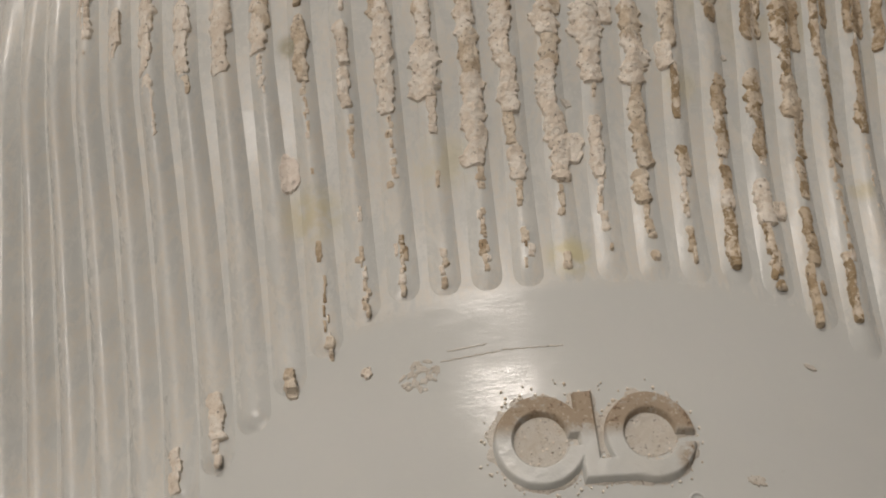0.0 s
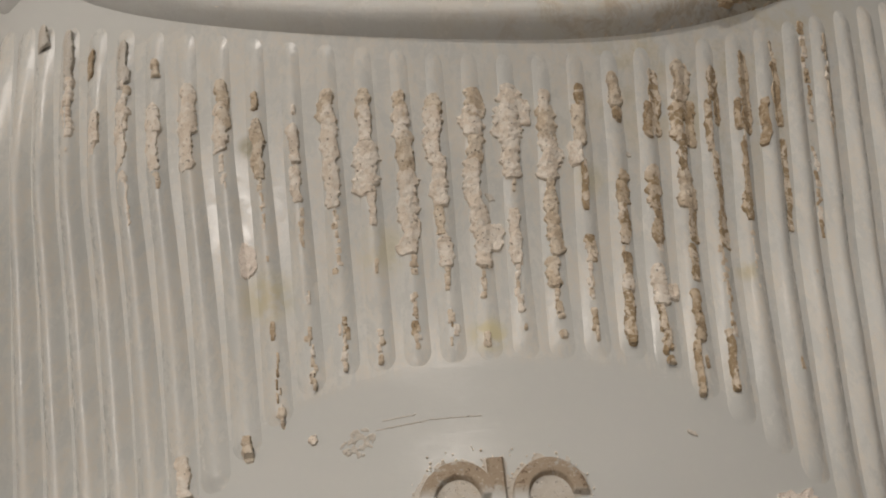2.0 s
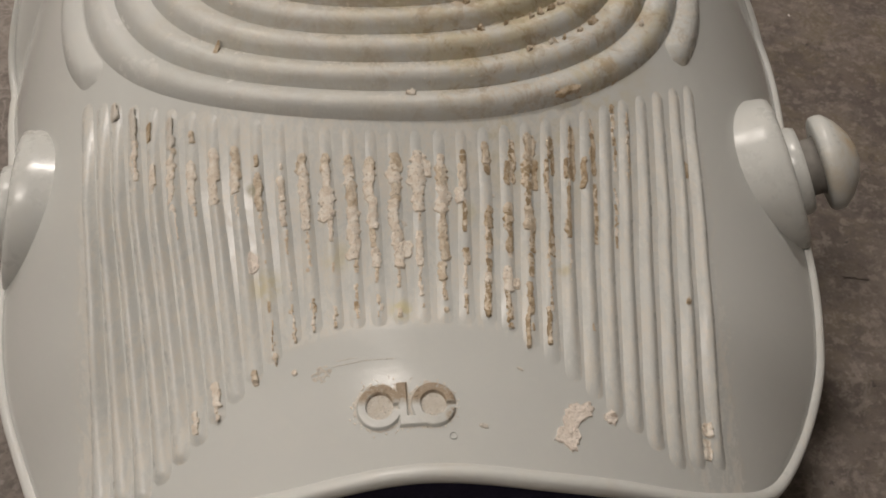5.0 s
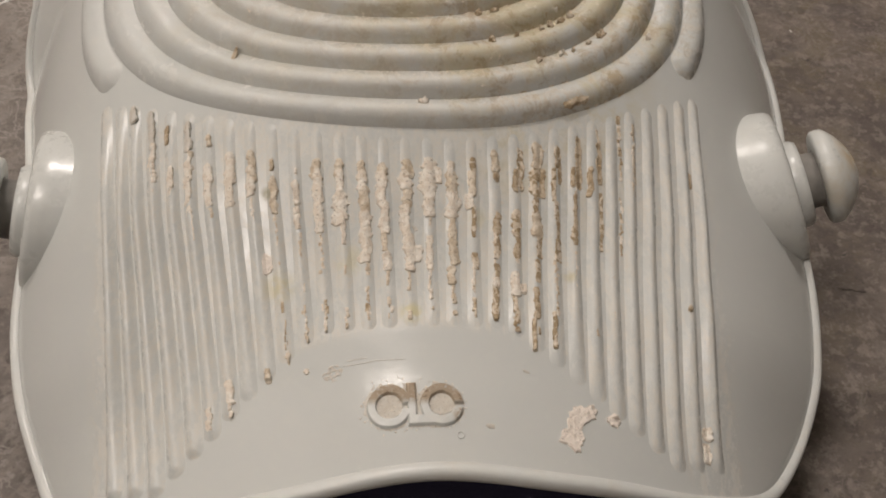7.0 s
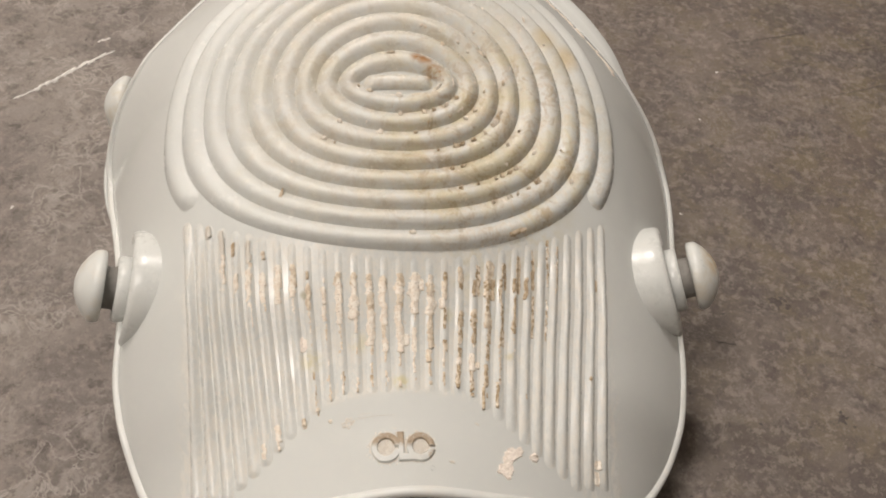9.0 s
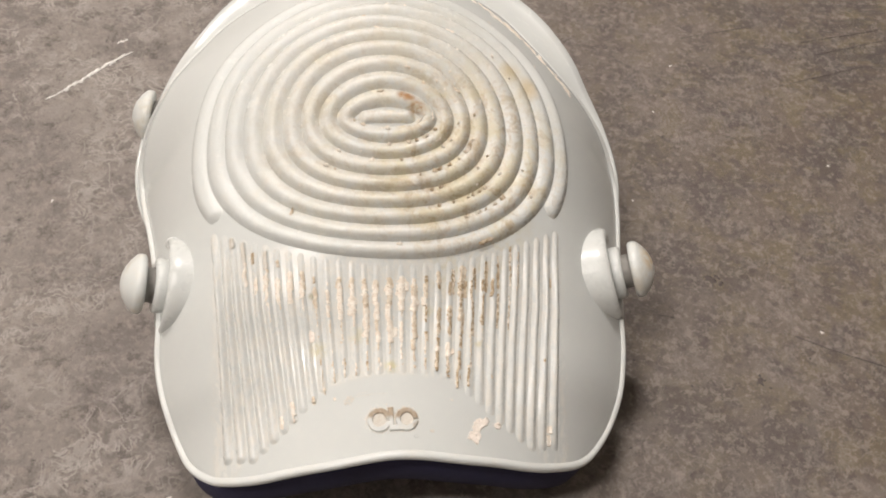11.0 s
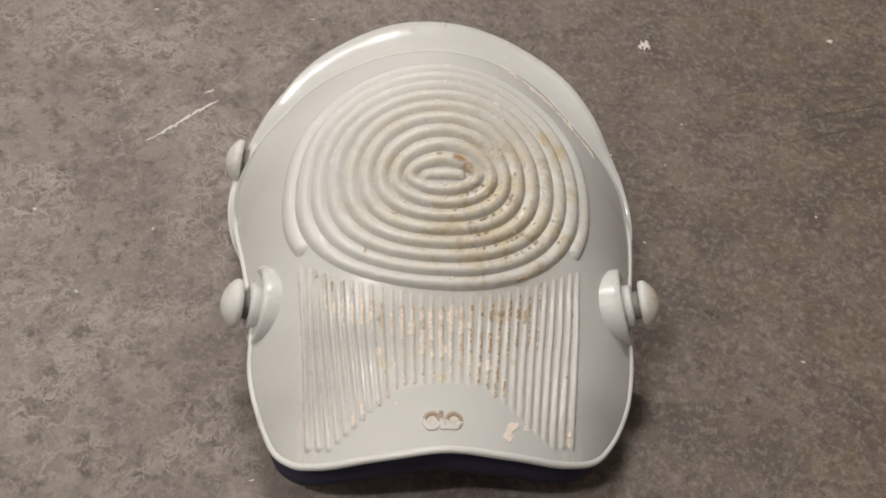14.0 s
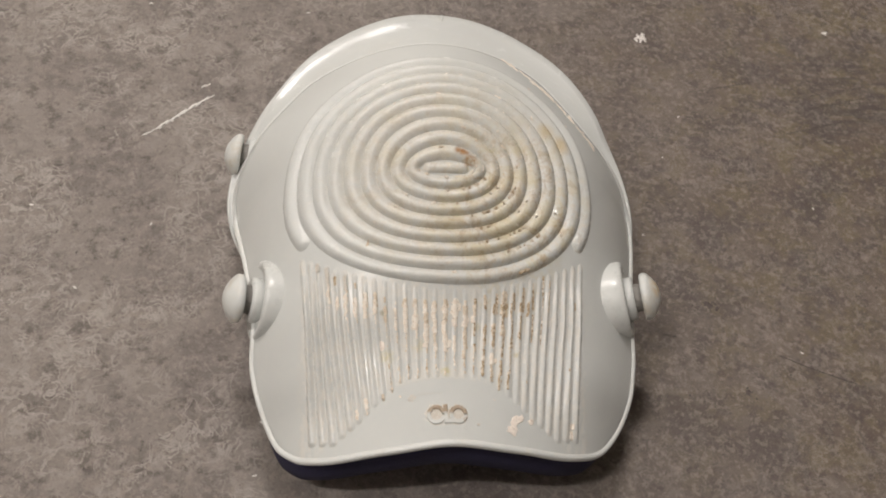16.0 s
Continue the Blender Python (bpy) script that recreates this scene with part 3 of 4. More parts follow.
def oval_point(k, w):
    a = 0.0135 + 0.0075 * (k - 1) + 0.0022 * max(0.0, 1 - (k - 1) / 3) - 0.0004 * max(0.0, k - 6)  # the inner ovals are drawn out sideways
    b = 0.0067 + 0.00560 * (k - 1)
    if math.sin(w) > 0:
        b = 0.0070 + 0.0070 * (k - 1)
    c, s = math.cos(w), math.sin(w)
    e = 2 / min(1.82 + 0.11 * (k - 1), 2.15)
    return OVAL[0] + a * math.copysign(abs(c) ** e, c), OVAL[1] + b * math.copysign(abs(s) ** e, s)


part("oval_ridge", *ridge([(OVAL[0] - 0.0108 + 0.0216 * k / 40, OVAL[1]) for k in range(41)], 0.0048, 0.0016, n=17, power=0.62), RIDGE, pad)


def oval_ring(k, turns):
    """Points along one ring and the width at each, which fills the space to the next ring."""
    points = [oval_point(k, w) for w in turns]
    gaps = []
    for i, w in enumerate(turns):
        a, b = points[i - 1], points[(i + 1) % len(points)]
        t = Vector((b[0] - a[0], b[1] - a[1])).normalized()
        p, q = oval_point(k - 0.5, w), oval_point(k + 0.5, w)
        gaps.append(min(max(abs((q[0] - p[0]) * t.y - (q[1] - p[1]) * t.x) * 1.03, 0.0054), 0.0076))
    return points, gaps


for k in range(1, 9):
    n = 70 + 18 * k
    points, gaps = oval_ring(k, [2 * math.pi * i / n for i in range(n)])
    part("oval_ridge", *ridge(points, 0.0061, 0.0021, False, 19, 0.95, widths=gaps), RIDGE, pad)
points = [oval_point(9, math.radians(-29 + 238 * i / 220)) for i in range(221)]
part("oval_ridge", *ridge(points, 0.0062, 0.0019, True, 19, 1.0), RIDGE, pad)

# ---- strap studs ----
BOSS = [(0.0240, -0.026), (0.0216, -0.0110), (0.0207, -0.0050), (0.0203, -0.0018), (0.0198, 0.0008), (0.0190, 0.0020), (0.0178, 0.0024), (0.0162, 0.0020), (0.0148, 0.0010), (0.0130, 0.0004), (0.0001, 0.0004)]
WASHER = [(0.0001, 0.0002), (0.0102, 0.0002), (0.0109, 0.0008), (0.0110, 0.0044), (0.0104, 0.0056), (0.0001, 0.0056)]
STEM = [(0.0001, 0.0050), (0.0078, 0.0050), (0.0070, 0.0062), (0.0070, 0.0086), (0.0078, 0.0098), (0.0001, 0.0098)]
HEAD = [(0.0001, 0.0092), (0.0090, 0.0092), (0.0110, 0.0093), (0.0117, 0.0099), (0.0119, 0.0112), (0.0117, 0.0124), (0.0110, 0.0133), (0.0092, 0.0150), (0.0062, 0.0169), (0.0030, 0.0180), (0.0001, 0.0183)]


def turned(profile, place, axis, n=48, squeeze=None):
    """Turned body: (radius, along) pairs round an axis; squeeze narrows it away from the up side."""
    a = Vector(axis).normalized()
    e2 = (Vector((0, 0, 1)) - a * a.z).normalized()
    e3 = a.cross(e2)
    verts = []
    for r, s in profile:
        for k in range(n):
            w = 2 * math.pi * k / n
            q = r
            if squeeze is not None and r > squeeze:
                q = squeeze + (r - squeeze) * max(math.cos(w), 0.0) ** 0.7
            verts.append(Vector(place) + a * s + e2 * (q * math.cos(w)) + e3 * (q * math.sin(w)))
    return verts, grid_faces(len(profile), n, False, True)


def stud(place, axis, boss=BOSS, sink=0.0):
    body = part("stud", *turned(HEAD, place, axis), STUD, pad, "yellowed plastic mushroom stud for a strap")
    part("stem", *turned(STEM, place, axis, 32), STEM_GREY, body, "dirty grey stem of the stud")
    part("washer", *turned(WASHER, place, axis), BOSS_RUBBER, body)
    part("boss", *turned([(r, s - sink) for r, s in boss], place, axis, 72, 0.0193), BOSS_RUBBER, pad, "glossy rounded grey boss that carries a stud")


stud((0.0943, 0.0716, 0.0600), (0.91, -0.04, 0.40), sink=0.0004)
stud((-0.0866, 0.0704, 0.0582), (-0.96, -0.03, 0.27))
stud((-0.0919, 0.1713, 0.0443), (-0.985, 0.10, 0.10), [(0.0150, -0.012), (0.0145, -0.004), (0.0138, -0.001), (0.0128, 0.0), (0.0001, -0.0004)])


# ---- emblem ----
def emblem_height(x, y):
    """How far inside the raised shapes a place lies (two rings, a bar with a foot)."""
    def ring(cx, cy, r0, r1):
        r = math.hypot(x - cx, (y - cy) * 0.96)
        notch = max(abs(y - cy + 0.0003) - 0.00035, cx + 0.0012 - x)  # narrow slot in the ring
        return min(r - r0, r1 - r, notch)

    def bar(x0, y0, x1, y1):
        return min(x - x0, x1 - x, y - y0, y1 - y)

    return max(ring(-0.0073, 0.0014, 0.0023, 0.0043), ring(0.0025, 0.0013, 0.0022, 0.0042),
               bar(-0.0040 - 0.02 * y, -0.0028, -0.0021, 0.0060), bar(-0.0040, -0.0028, 0.0020, -0.0006))


nx, ny = 190, 104
verts = []
for i in range(nx):
    for k in range(ny):
        x, y = -0.0122 + 0.0195 * i / (nx - 1), -0.0034 + 0.0105 * k / (ny - 1)
        f = min(max((emblem_height(x, y) + 0.00012) / 0.00045, 0.0), 1.0)
        verts.append((x, y, top(x, y) - 0.0003 + 0.0011 * f * f * (3 - 2 * f)))
emblem = part("emblem", verts, grid_faces(nx, ny), EMBLEM, pad, "raised emblem of two rings and a bar, brown with grime")
nx, ny = 230, 150
verts = []
for i in range(nx):
    for k in range(ny):
        x, y = -0.0140 + 0.0230 * i / (nx - 1), -0.0050 + 0.0140 * k / (ny - 1)
        away = max(-emblem_height(x, y), 0.0) / (0.0006 if y > 0.0 and x < 0.005 else 0.0003)
        if min(math.hypot(x + 0.0073, y - 0.0017), math.hypot(x - 0.0025, y - 0.0020)) < 0.0026:
            away = -0.5
        f = 0.85 - away * 0.7 + 0.8 * noise.noise((x * 900, y * 900, 1.0)) + 0.35 * noise.noise((x * 3000, y * 3000, 2.0))
        rim = min(i, k, nx - 1 - i, ny - 1 - k) / 6
        verts.append((x, y, top(x, y) - 0.00012 + 0.00023 * min(max(f, 0.0), 1.0, rim)))
part("dust_film", verts, grid_faces(nx, ny), DUST, pad, "crumbly beige dust caught round the emblem")
verts, faces = [], []
for _ in range(420):
    x, y = random.Random(len(verts)).uniform(-0.0138, 0.0090), random.Random(len(verts) + 1).uniform(-0.0045, 0.0085)
    out = -emblem_height(x, y)
    if out < 0.0001 or out > (0.0020 if x < -0.004 or y > 0.004 else 0.0009) * random.Random(len(verts) + 2).random() ** 0.7:
        verts.append((x, y, top(x, y) - 0.001))
        continue
    size = random.Random(len(verts) + 3).uniform(0.00006, 0.00019)
    first = len(verts)
    for h, q in ((-0.0002, 1.0), (0.00018, 0.75)):
        for k in range(6):
            w = 6.2832 * k / 6 + size * 9000
            r = size * q * (0.75 + 0.5 * random.Random(first + k).random())
            verts.append((x + r * math.cos(w), y + r * math.sin(w), top(x, y) + h))
    faces += [(first + k, first + (k + 1) % 6, first + 6 + (k + 1) % 6, first + 6 + k) for k in range(6)] + [tuple(range(first + 6, first + 12))]
tagged(part("grit", verts, faces, CRUST, pad, "fine pale crumbs scattered round the emblem", False), "fine pale crumbs scattered round the emblem", kind="stuff")
n = 24
verts = [(0.0056 + r * math.cos(6.2832 * k / n), -0.0047 + r * math.sin(6.2832 * k / n), top(0.0056 + r * math.cos(6.2832 * k / n), -0.0047 + r * math.sin(6.2832 * k / n)) + h) for r, h in ((0.0005, -0.0003), (0.00055, 0.0002), (0.00075, 0.0002), (0.0008, -0.0003)) for k in range(n)]
part("ring", verts, grid_faces(4, n, False, True), SHELL, emblem)


for x0, y0, x1, y1 in ((-0.0157, 0.0108, -0.0100, 0.0112), (-0.0098, 0.0113, -0.0040, 0.0112), (-0.0150, 0.0118, -0.0112, 0.0121)):
    line = [Vector((x0 + (x1 - x0) * k / 20, y0 + (y1 - y0) * k / 20 + 0.00006 * math.sin(k * 1.7), top(x0 + (x1 - x0) * k / 20, y0 + (y1 - y0) * k / 20))) for k in range(21)]
    part("hairline_scratch", *tube(line, [(0, 0, 1)] * 21, 0.00007, 0.00005, 6, False), DUST, pad)


# ---- dried mortar ----
def surface(x, y):
    """The shell with its ribs."""
    z = top(x, y)
    guess = int(round(15 + (x + 0.002) / 0.0042))
    for j in range(max(guess - 4, 0), min(guess + 5, RIB_COUNT)):
        d = x - rib_x(j, y)
        wide, high = rib_size(j)
        lo, hi = rib_ends(j)
        wide *= 1 - 0.30 * min(max((y - lo) / (hi - lo), 0.0), 1.0)
        if abs(d) < wide / 2:
            if lo < y < hi:
                z += high * math.cos(d / wide * math.pi) ** 1.15
    return z


def grit(x, y, seed):
    """Crumbly height between 0 and 1."""
    d = noise.voronoi((x * 1500, y * 1500, seed))[0]
    e = noise.voronoi((x * 3400, y * 3400, seed + 3))[0]
    return min(max(0.75 * (1 - 1.5 * d[0]) + 0.35 * (1 - 1.5 * e[0]) + 0.35 * noise.noise((x * 500, y * 500, seed)), 0.0), 1.2)


def streak(j, y0, y1, w, seed, thick=0.0006, shift=0.0):
    """Flat-topped crumbly sheet of crust that clings along a rib, with lobes, necks and a broken edge."""
    n = max(int((y1 - y0) / 0.00018), 8)
    k = max(int(w * 2 / 0.00016), 8)
    verts = []
    for i in range(n):
        t = i / (n - 1)
        y = y0 + (y1 - y0) * t
        d = min(min(t, 1 - t) * (y1 - y0) / (w * 0.9), 1.0)
        end = 0.25 + 0.75 * math.sqrt(max(1 - (1 - d) ** 2, 0.0))
        wob = noise.noise((seed * 7.3, y * 380, 0.0)) * min(w * 0.35, 0.0004)
        reach = []
        for q in (3.0, 11.0):
            lobe = 0.95 + 0.5 * noise.noise((seed * 1.7, y * 420, q)) + 0.35 * noise.noise((seed, y * 1300, q)) + 0.32 * noise.noise((seed, y * 3900, q))
            reach.append(w * end * max(lobe, 0.25))
        xc = rib_x(j, y) + wob + shift
        for q in range(k):
            f = -1 + 2 * q / (k - 1)
            x = xc + f * reach[0 if f > 0 else 1]
            yy = y + (0 if i in (0, n - 1) else noise.noise((x * 3000, y * 3000, seed)) * 0.00009)
            edge = abs(f) == 1 or i in (0, n - 1)
            body = thick * (0.62 + 0.40 * noise.noise((x * 650, yy * 650, seed)) + 0.42 * grit(x, yy, seed)) * (1 - 0.35 * abs(f) ** 5)
            verts.append((x, yy, surface(x, yy) + (-0.0003 if edge else max(body, 0.00012))))
    return verts, grid_faces(n, k)


def flake(x, y, rx, ry, turn, thick, seed, over=surface, rag=0.42):
    """Crumbly lump or thin flake stuck on the shell."""
    n, rings = 30, max(4, min(12, int(max(rx, ry) / 0.00022)))
    ca, sa = math.cos(turn), math.sin(turn)
    verts = []
    for i in range(rings + 1):
        q = max(i / rings, 0.02)
        for k in range(n):
            w = 2 * math.pi * k / n
            c, s = math.cos(w), math.sin(w)
            r = 1 + rag * (noise.noise((c * 1.4, s * 1.4, seed)) * 1.3 + noise.noise((c * 4, s * 4, seed + 5)) * 0.9)
            u, v = rx * r * c * q, ry * r * s * q
            px, py = x + u * ca - v * sa, y + u * sa + v * ca
            verts.append((px, py, over(px, py) + (-0.0003 if i == rings else thick * (0.6 + 0.45 * grit(px, py, seed)))))
    return verts, grid_faces(rings + 1, n, False, True)


rng = random.Random(11)


def crust(j, *runs):
    """Crust along one rib: runs of (from mm, to mm, half width mm, shift mm, tone: dusty, pale, tan, brown or mixed)."""
    for a, b, w, off, tone in runs:
        material = {"D": DUST, "P": CRUST, "T": TAN, "B": GRIME, "M": MIXED}[tone]
        thick = 0.00012 if tone == "D" else min(0.00034 if j < 9 or tone in "BM" else 0.00048, w * 0.0006)
        if w < 0.62:
            # thin runs have broken up into crumbs
            y = a * 0.001
            while y < b * 0.001:
                size = rng.uniform(0.0005, 0.0015)
                part("mortar_streak", *streak(j, y, y + size, w * 0.001 * rng.uniform(0.55, 1.25), rng.uniform(0, 50), rng.uniform(0.00008, 0.00020), off * 0.001 + rng.gauss(0, 0.00016)), material if rng.random() < 0.7 else rng.choice((CRUST, TAN)), pad)
                y += size * rng.uniform(0.5, 1.05)
            continue
        part("mortar_streak", *streak(j, a * 0.001 - 0.0004, b * 0.001 + 0.0004, w * (0.00088 if tone in "BM" else 0.00105), rng.uniform(0, 50), thick, off * 0.001), material, pad, smooth=False)


crust(2, (67.6, 70.9, 0.85, -0.2, "D"))
crust(3, (53.3, 57.9, 0.52, -0.6, "P"), (48.7, 52.1, 0.5, -0.4, "P"), (45.2, 47.2, 0.42, -0.8, "T"), (59.5, 68.1, 0.83, -0.0, "D"), (52.1, 59.5, 0.61, 0.2, "P"))
crust(4, (48.9, 53.5, 0.63, -0.7, "P"), (42.7, 48.9, 0.48, -0.9, "T"), (60.2, 63.7, 0.68, -0.9, "B"), (50.4, 54.2, 0.67, -0.2, "P"))
crust(5, (52.4, 54.8, 0.76, -0.6, "P"), (46.5, 52.0, 0.75, -0.7, "P"), (39.4, 45.4, 0.73, -0.5, "P"), (5.2, 7.2, 0.79, -0.4, "P"), (3.3, 5.1, 0.9, -0.7, "P"), (57.2, 63.3, 0.87, -0.2, "D"), (50.7, 57.1, 0.53, -0.0, "P"))
crust(6, (45.2, 53.2, 0.86, -0.5, "P"), (42.9, 44.4, 0.65, -0.2, "T"), (7.3, 11.6, 1.06, -0.1, "P"), (4.4, 7.3, 0.49, 0.2, "P"), (57.1, 59.0, 0.6, -0.0, "T"), (49.8, 52.6, 0.72, -0.0, "P"))
crust(7, (44.5, 51.6, 1.1, -0.3, "P"), (48.9, 54.7, 0.98, 0.1, "P"))
crust(8, (46.0, 51.4, 1.02, -0.2, "P"), (41.2, 44.5, 0.44, -0.2, "P"), (10.0, 12.2, 0.68, 0.1, "T"), (48.5, 54.3, 0.91, 0.1, "T"))
crust(9, (42.1, 48.6, 0.87, -0.1, "T"), (35.9, 41.4, 0.37, -0.1, "T"), (12.7, 14.6, 0.47, 0.2, "T"), (14.7, 20.6, 0.2, 0.2, "B"), (50.5, 52.1, 0.65, -0.2, "B"))
crust(10, (49.0, 49.9, 0.5, -0.2, "P"), (43.4, 47.4, 0.8, -0.2, "P"), (39.0, 42.6, 0.79, -0.2, "P"), (34.9, 37.2, 0.6, 0.1, "T"), (16.4, 17.8, 0.39, 0.2, "T"), (18.1, 23.0, 0.28, 0.3, "T"), (26.7, 28.0, 0.29, 0.2, "T"))
crust(11, (43.7, 49.4, 1.11, -0.1, "P"), (38.0, 43.6, 1.03, -0.2, "P"), (33.6, 37.6, 0.42, -0.0, "T"), (30.0, 32.4, 0.59, -0.2, "T"), (18.1, 23.7, 0.42, -0.0, "M"), (48.1, 51.3, 1.1, -0.4, "T"))
crust(12, (45.3, 49.1, 0.99, -0.3, "P"), (39.3, 45.1, 1.71, -0.4, "P"), (35.6, 39.1, 0.66, 0.1, "P"), (18.4, 22.5, 0.45, 0.0, "T"), (48.0, 51.2, 0.97, -0.2, "T"))
crust(13, (45.5, 48.9, 1.12, -0.1, "P"), (41.4, 45.8, 1.23, 0.1, "T"), (36.8, 41.4, 1.34, 0.1, "P"), (32.0, 36.6, 1.37, -0.1, "P"), (29.1, 31.9, 0.53, 0.1, "T"), (23.6, 26.9, 0.4, 0.1, "T"), (19.7, 22.0, 0.39, 0.1, "T"), (47.4, 50.7, 0.98, -0.3, "T"))
crust(14, (42.8, 48.8, 1.12, -0.8, "P"), (37.5, 42.8, 1.1, -0.3, "P"), (34.2, 37.5, 0.66, -0.4, "T"), (30.2, 33.3, 0.89, 0.0, "P"), (26.9, 30.1, 0.35, 0.0, "T"), (19.7, 23.3, 0.39, 0.2, "M"), (47.9, 50.2, 1.12, -0.6, "T"))
crust(15, (45.8, 48.9, 1.64, -0.2, "P"), (42.5, 45.8, 1.13, -0.0, "T"), (37.9, 42.5, 1.17, -0.7, "P"), (34.3, 38.0, 1.04, -0.1, "P"), (32.2, 34.9, 1.15, 1.6, "P"), (30.0, 34.6, 1.02, 0.1, "P"), (25.7, 30.0, 0.41, -0.0, "T"), (48.1, 51.1, 1.39, 0.2, "T"))
crust(16, (45.2, 49.1, 1.66, -0.4, "P"), (40.8, 45.4, 1.26, -0.1, "P"), (47.5, 48.9, 0.77, 2.0, "P"), (38.8, 39.9, 0.44, 0.0, "T"), (30.3, 36.6, 0.79, -0.1, "P"), (24.9, 30.3, 0.44, -0.2, "P"), (48.1, 51.6, 1.74, 0.2, "P"), (47.5, 50.1, 0.81, 2.2, "P"))
crust(17, (45.5, 49.4, 1.3, 0.1, "T"), (40.7, 45.8, 1.54, 0.1, "P"), (39.2, 40.8, 0.63, 0.2, "T"), (31.3, 38.9, 1.0, 0.2, "T"), (27.2, 30.6, 1.03, -0.2, "T"), (22.8, 27.3, 0.47, 0.1, "T"), (48.8, 51.2, 0.88, -0.0, "P"))
crust(18, (45.2, 49.7, 0.93, -0.3, "T"), (42.8, 45.3, 1.04, -1.1, "P"), (37.2, 42.9, 0.64, -0.0, "M"), (30.6, 33.6, 1.0, 0.2, "M"), (25.3, 30.8, 0.37, 0.0, "P"), (21.2, 23.6, 0.47, -0.1, "B"), (49.6, 52.2, 0.89, 0.3, "M"))
crust(19, (48.6, 50.2, 0.47, -0.0, "B"), (38.2, 42.0, 1.12, 0.4, "B"), (33.0, 38.4, 0.97, 0.4, "M"), (28.2, 31.4, 0.82, 0.4, "B"), (26.7, 28.4, 0.81, 0.2, "P"), (19.6, 26.9, 0.85, -0.0, "M"), (19.8, 22.0, 0.66, -0.1, "B"), (50.3, 53.9, 0.9, 0.3, "T"), (48.6, 50.4, 0.62, 0.5, "B"))
crust(20, (46.9, 50.7, 0.83, 0.3, "B"), (37.9, 42.8, 1.28, 0.3, "M"), (33.3, 38.1, 0.99, 0.5, "B"), (31.9, 33.5, 0.52, 0.4, "P"), (25.0, 29.9, 1.02, -0.0, "P"), (26.0, 27.7, 0.77, 1.6, "P"), (21.5, 25.2, 0.68, -0.1, "M"), (17.0, 21.6, 0.55, -0.1, "M"), (47.4, 55.1, 0.98, 1.3, "M"))
crust(21, (46.6, 51.2, 1.41, -0.1, "M"), (42.2, 46.9, 1.04, 0.3, "M"), (38.2, 42.4, 1.23, 0.5, "T"), (33.8, 38.6, 0.88, 0.9, "M"), (28.5, 33.1, 0.79, 0.6, "M"), (20.4, 26.8, 0.9, 0.2, "B"), (13.6, 19.9, 0.62, -0.5, "B"), (51.7, 56.3, 1.28, 0.7, "T"), (46.5, 51.8, 1.07, 1.5, "B"))
crust(22, (45.9, 51.8, 0.68, -0.1, "M"), (42.0, 45.4, 0.71, 0.5, "M"), (37.4, 42.2, 0.66, 0.8, "B"), (33.4, 37.8, 0.97, 0.8, "M"), (26.4, 33.6, 0.4, 0.3, "T"), (22.3, 26.2, 0.36, 0.4, "B"), (14.4, 21.7, 0.65, -0.3, "M"), (52.7, 56.3, 1.01, 0.9, "M"), (49.7, 52.8, 0.65, 1.2, "B"))
crust(23, (49.2, 52.5, 0.66, -0.2, "B"), (46.5, 47.9, 0.51, 0.1, "B"), (40.6, 46.7, 0.65, 0.3, "B"), (37.3, 40.6, 1.0, 0.3, "M"), (30.5, 37.5, 0.49, 0.5, "T"), (49.1, 58.9, 0.95, 1.2, "B"))
crust(24, (47.8, 53.1, 0.9, -0.7, "B"), (58.4, 60.9, 0.53, 1.2, "T"), (50.8, 58.4, 0.75, 1.5, "B"), (37.1, 48.6, 0.66, 1.8, "M"))
crust(25, (56.9, 64.4, 0.61, 1.8, "B"), (51.9, 56.2, 0.45, 2.1, "B"), (36.5, 48.0, 0.45, 2.1, "B"))
crust(26, (48.6, 62.5, 0.46, 0.8, "T"))
crust(29, (53.8, 56.5, 0.67, 1.6, "B"))
crust(30, (2.4, 4.5, 1.04, -1.8, "P"), (-2.2, 1.3, 1.04, -2.4, "P"))

# small beads of crust lower down the ribs
for j in range(9, 27):
    for _ in range(3):
        a = rng.uniform(0.016, 0.034 if j < 22 else 0.050)
        lo, hi = rib_ends(j)
        if a < lo + 0.0012:
            continue
        kind = GRIME if rng.random() < (0.7 if j > 20 else 0.12) else TAN if rng.random() < 0.6 else CRUST
        part("mortar_streak", *streak(j, a, a + rng.uniform(0.0006, 0.0022), rng.uniform(0.0002, 0.0005), rng.uniform(0, 50), 0.00012, 0.0005 if j > 19 else rng.gauss(0, 0.0002)), kind, pad)
# flakes on the smooth panel
for x, y, rx, ry, turn, thick in (
                                  (-0.0228, 0.0108, 0.0006, 0.0006, 0, 0.0004),                                   (0.0578, 0.0030, 0.0009, 0.0011, 0, 0.0004)):
    part("mortar_flake", *flake(x, y, rx, ry, turn, thick, rng.uniform(0, 40)), CRUST, pad, smooth=False)
for k in range(34):
    w, r = rng.uniform(0, 6.28), rng.uniform(0.25, 1.0)
    part("mortar_flake", *flake(-0.0177 + 0.0020 * r * math.cos(w), 0.0096 + 0.0016 * r * math.sin(w), rng.uniform(0.0002, 0.0006), rng.uniform(0.0002, 0.0004), rng.uniform(0, 3), 0.00010, rng.uniform(0, 40)), DUST, pad)
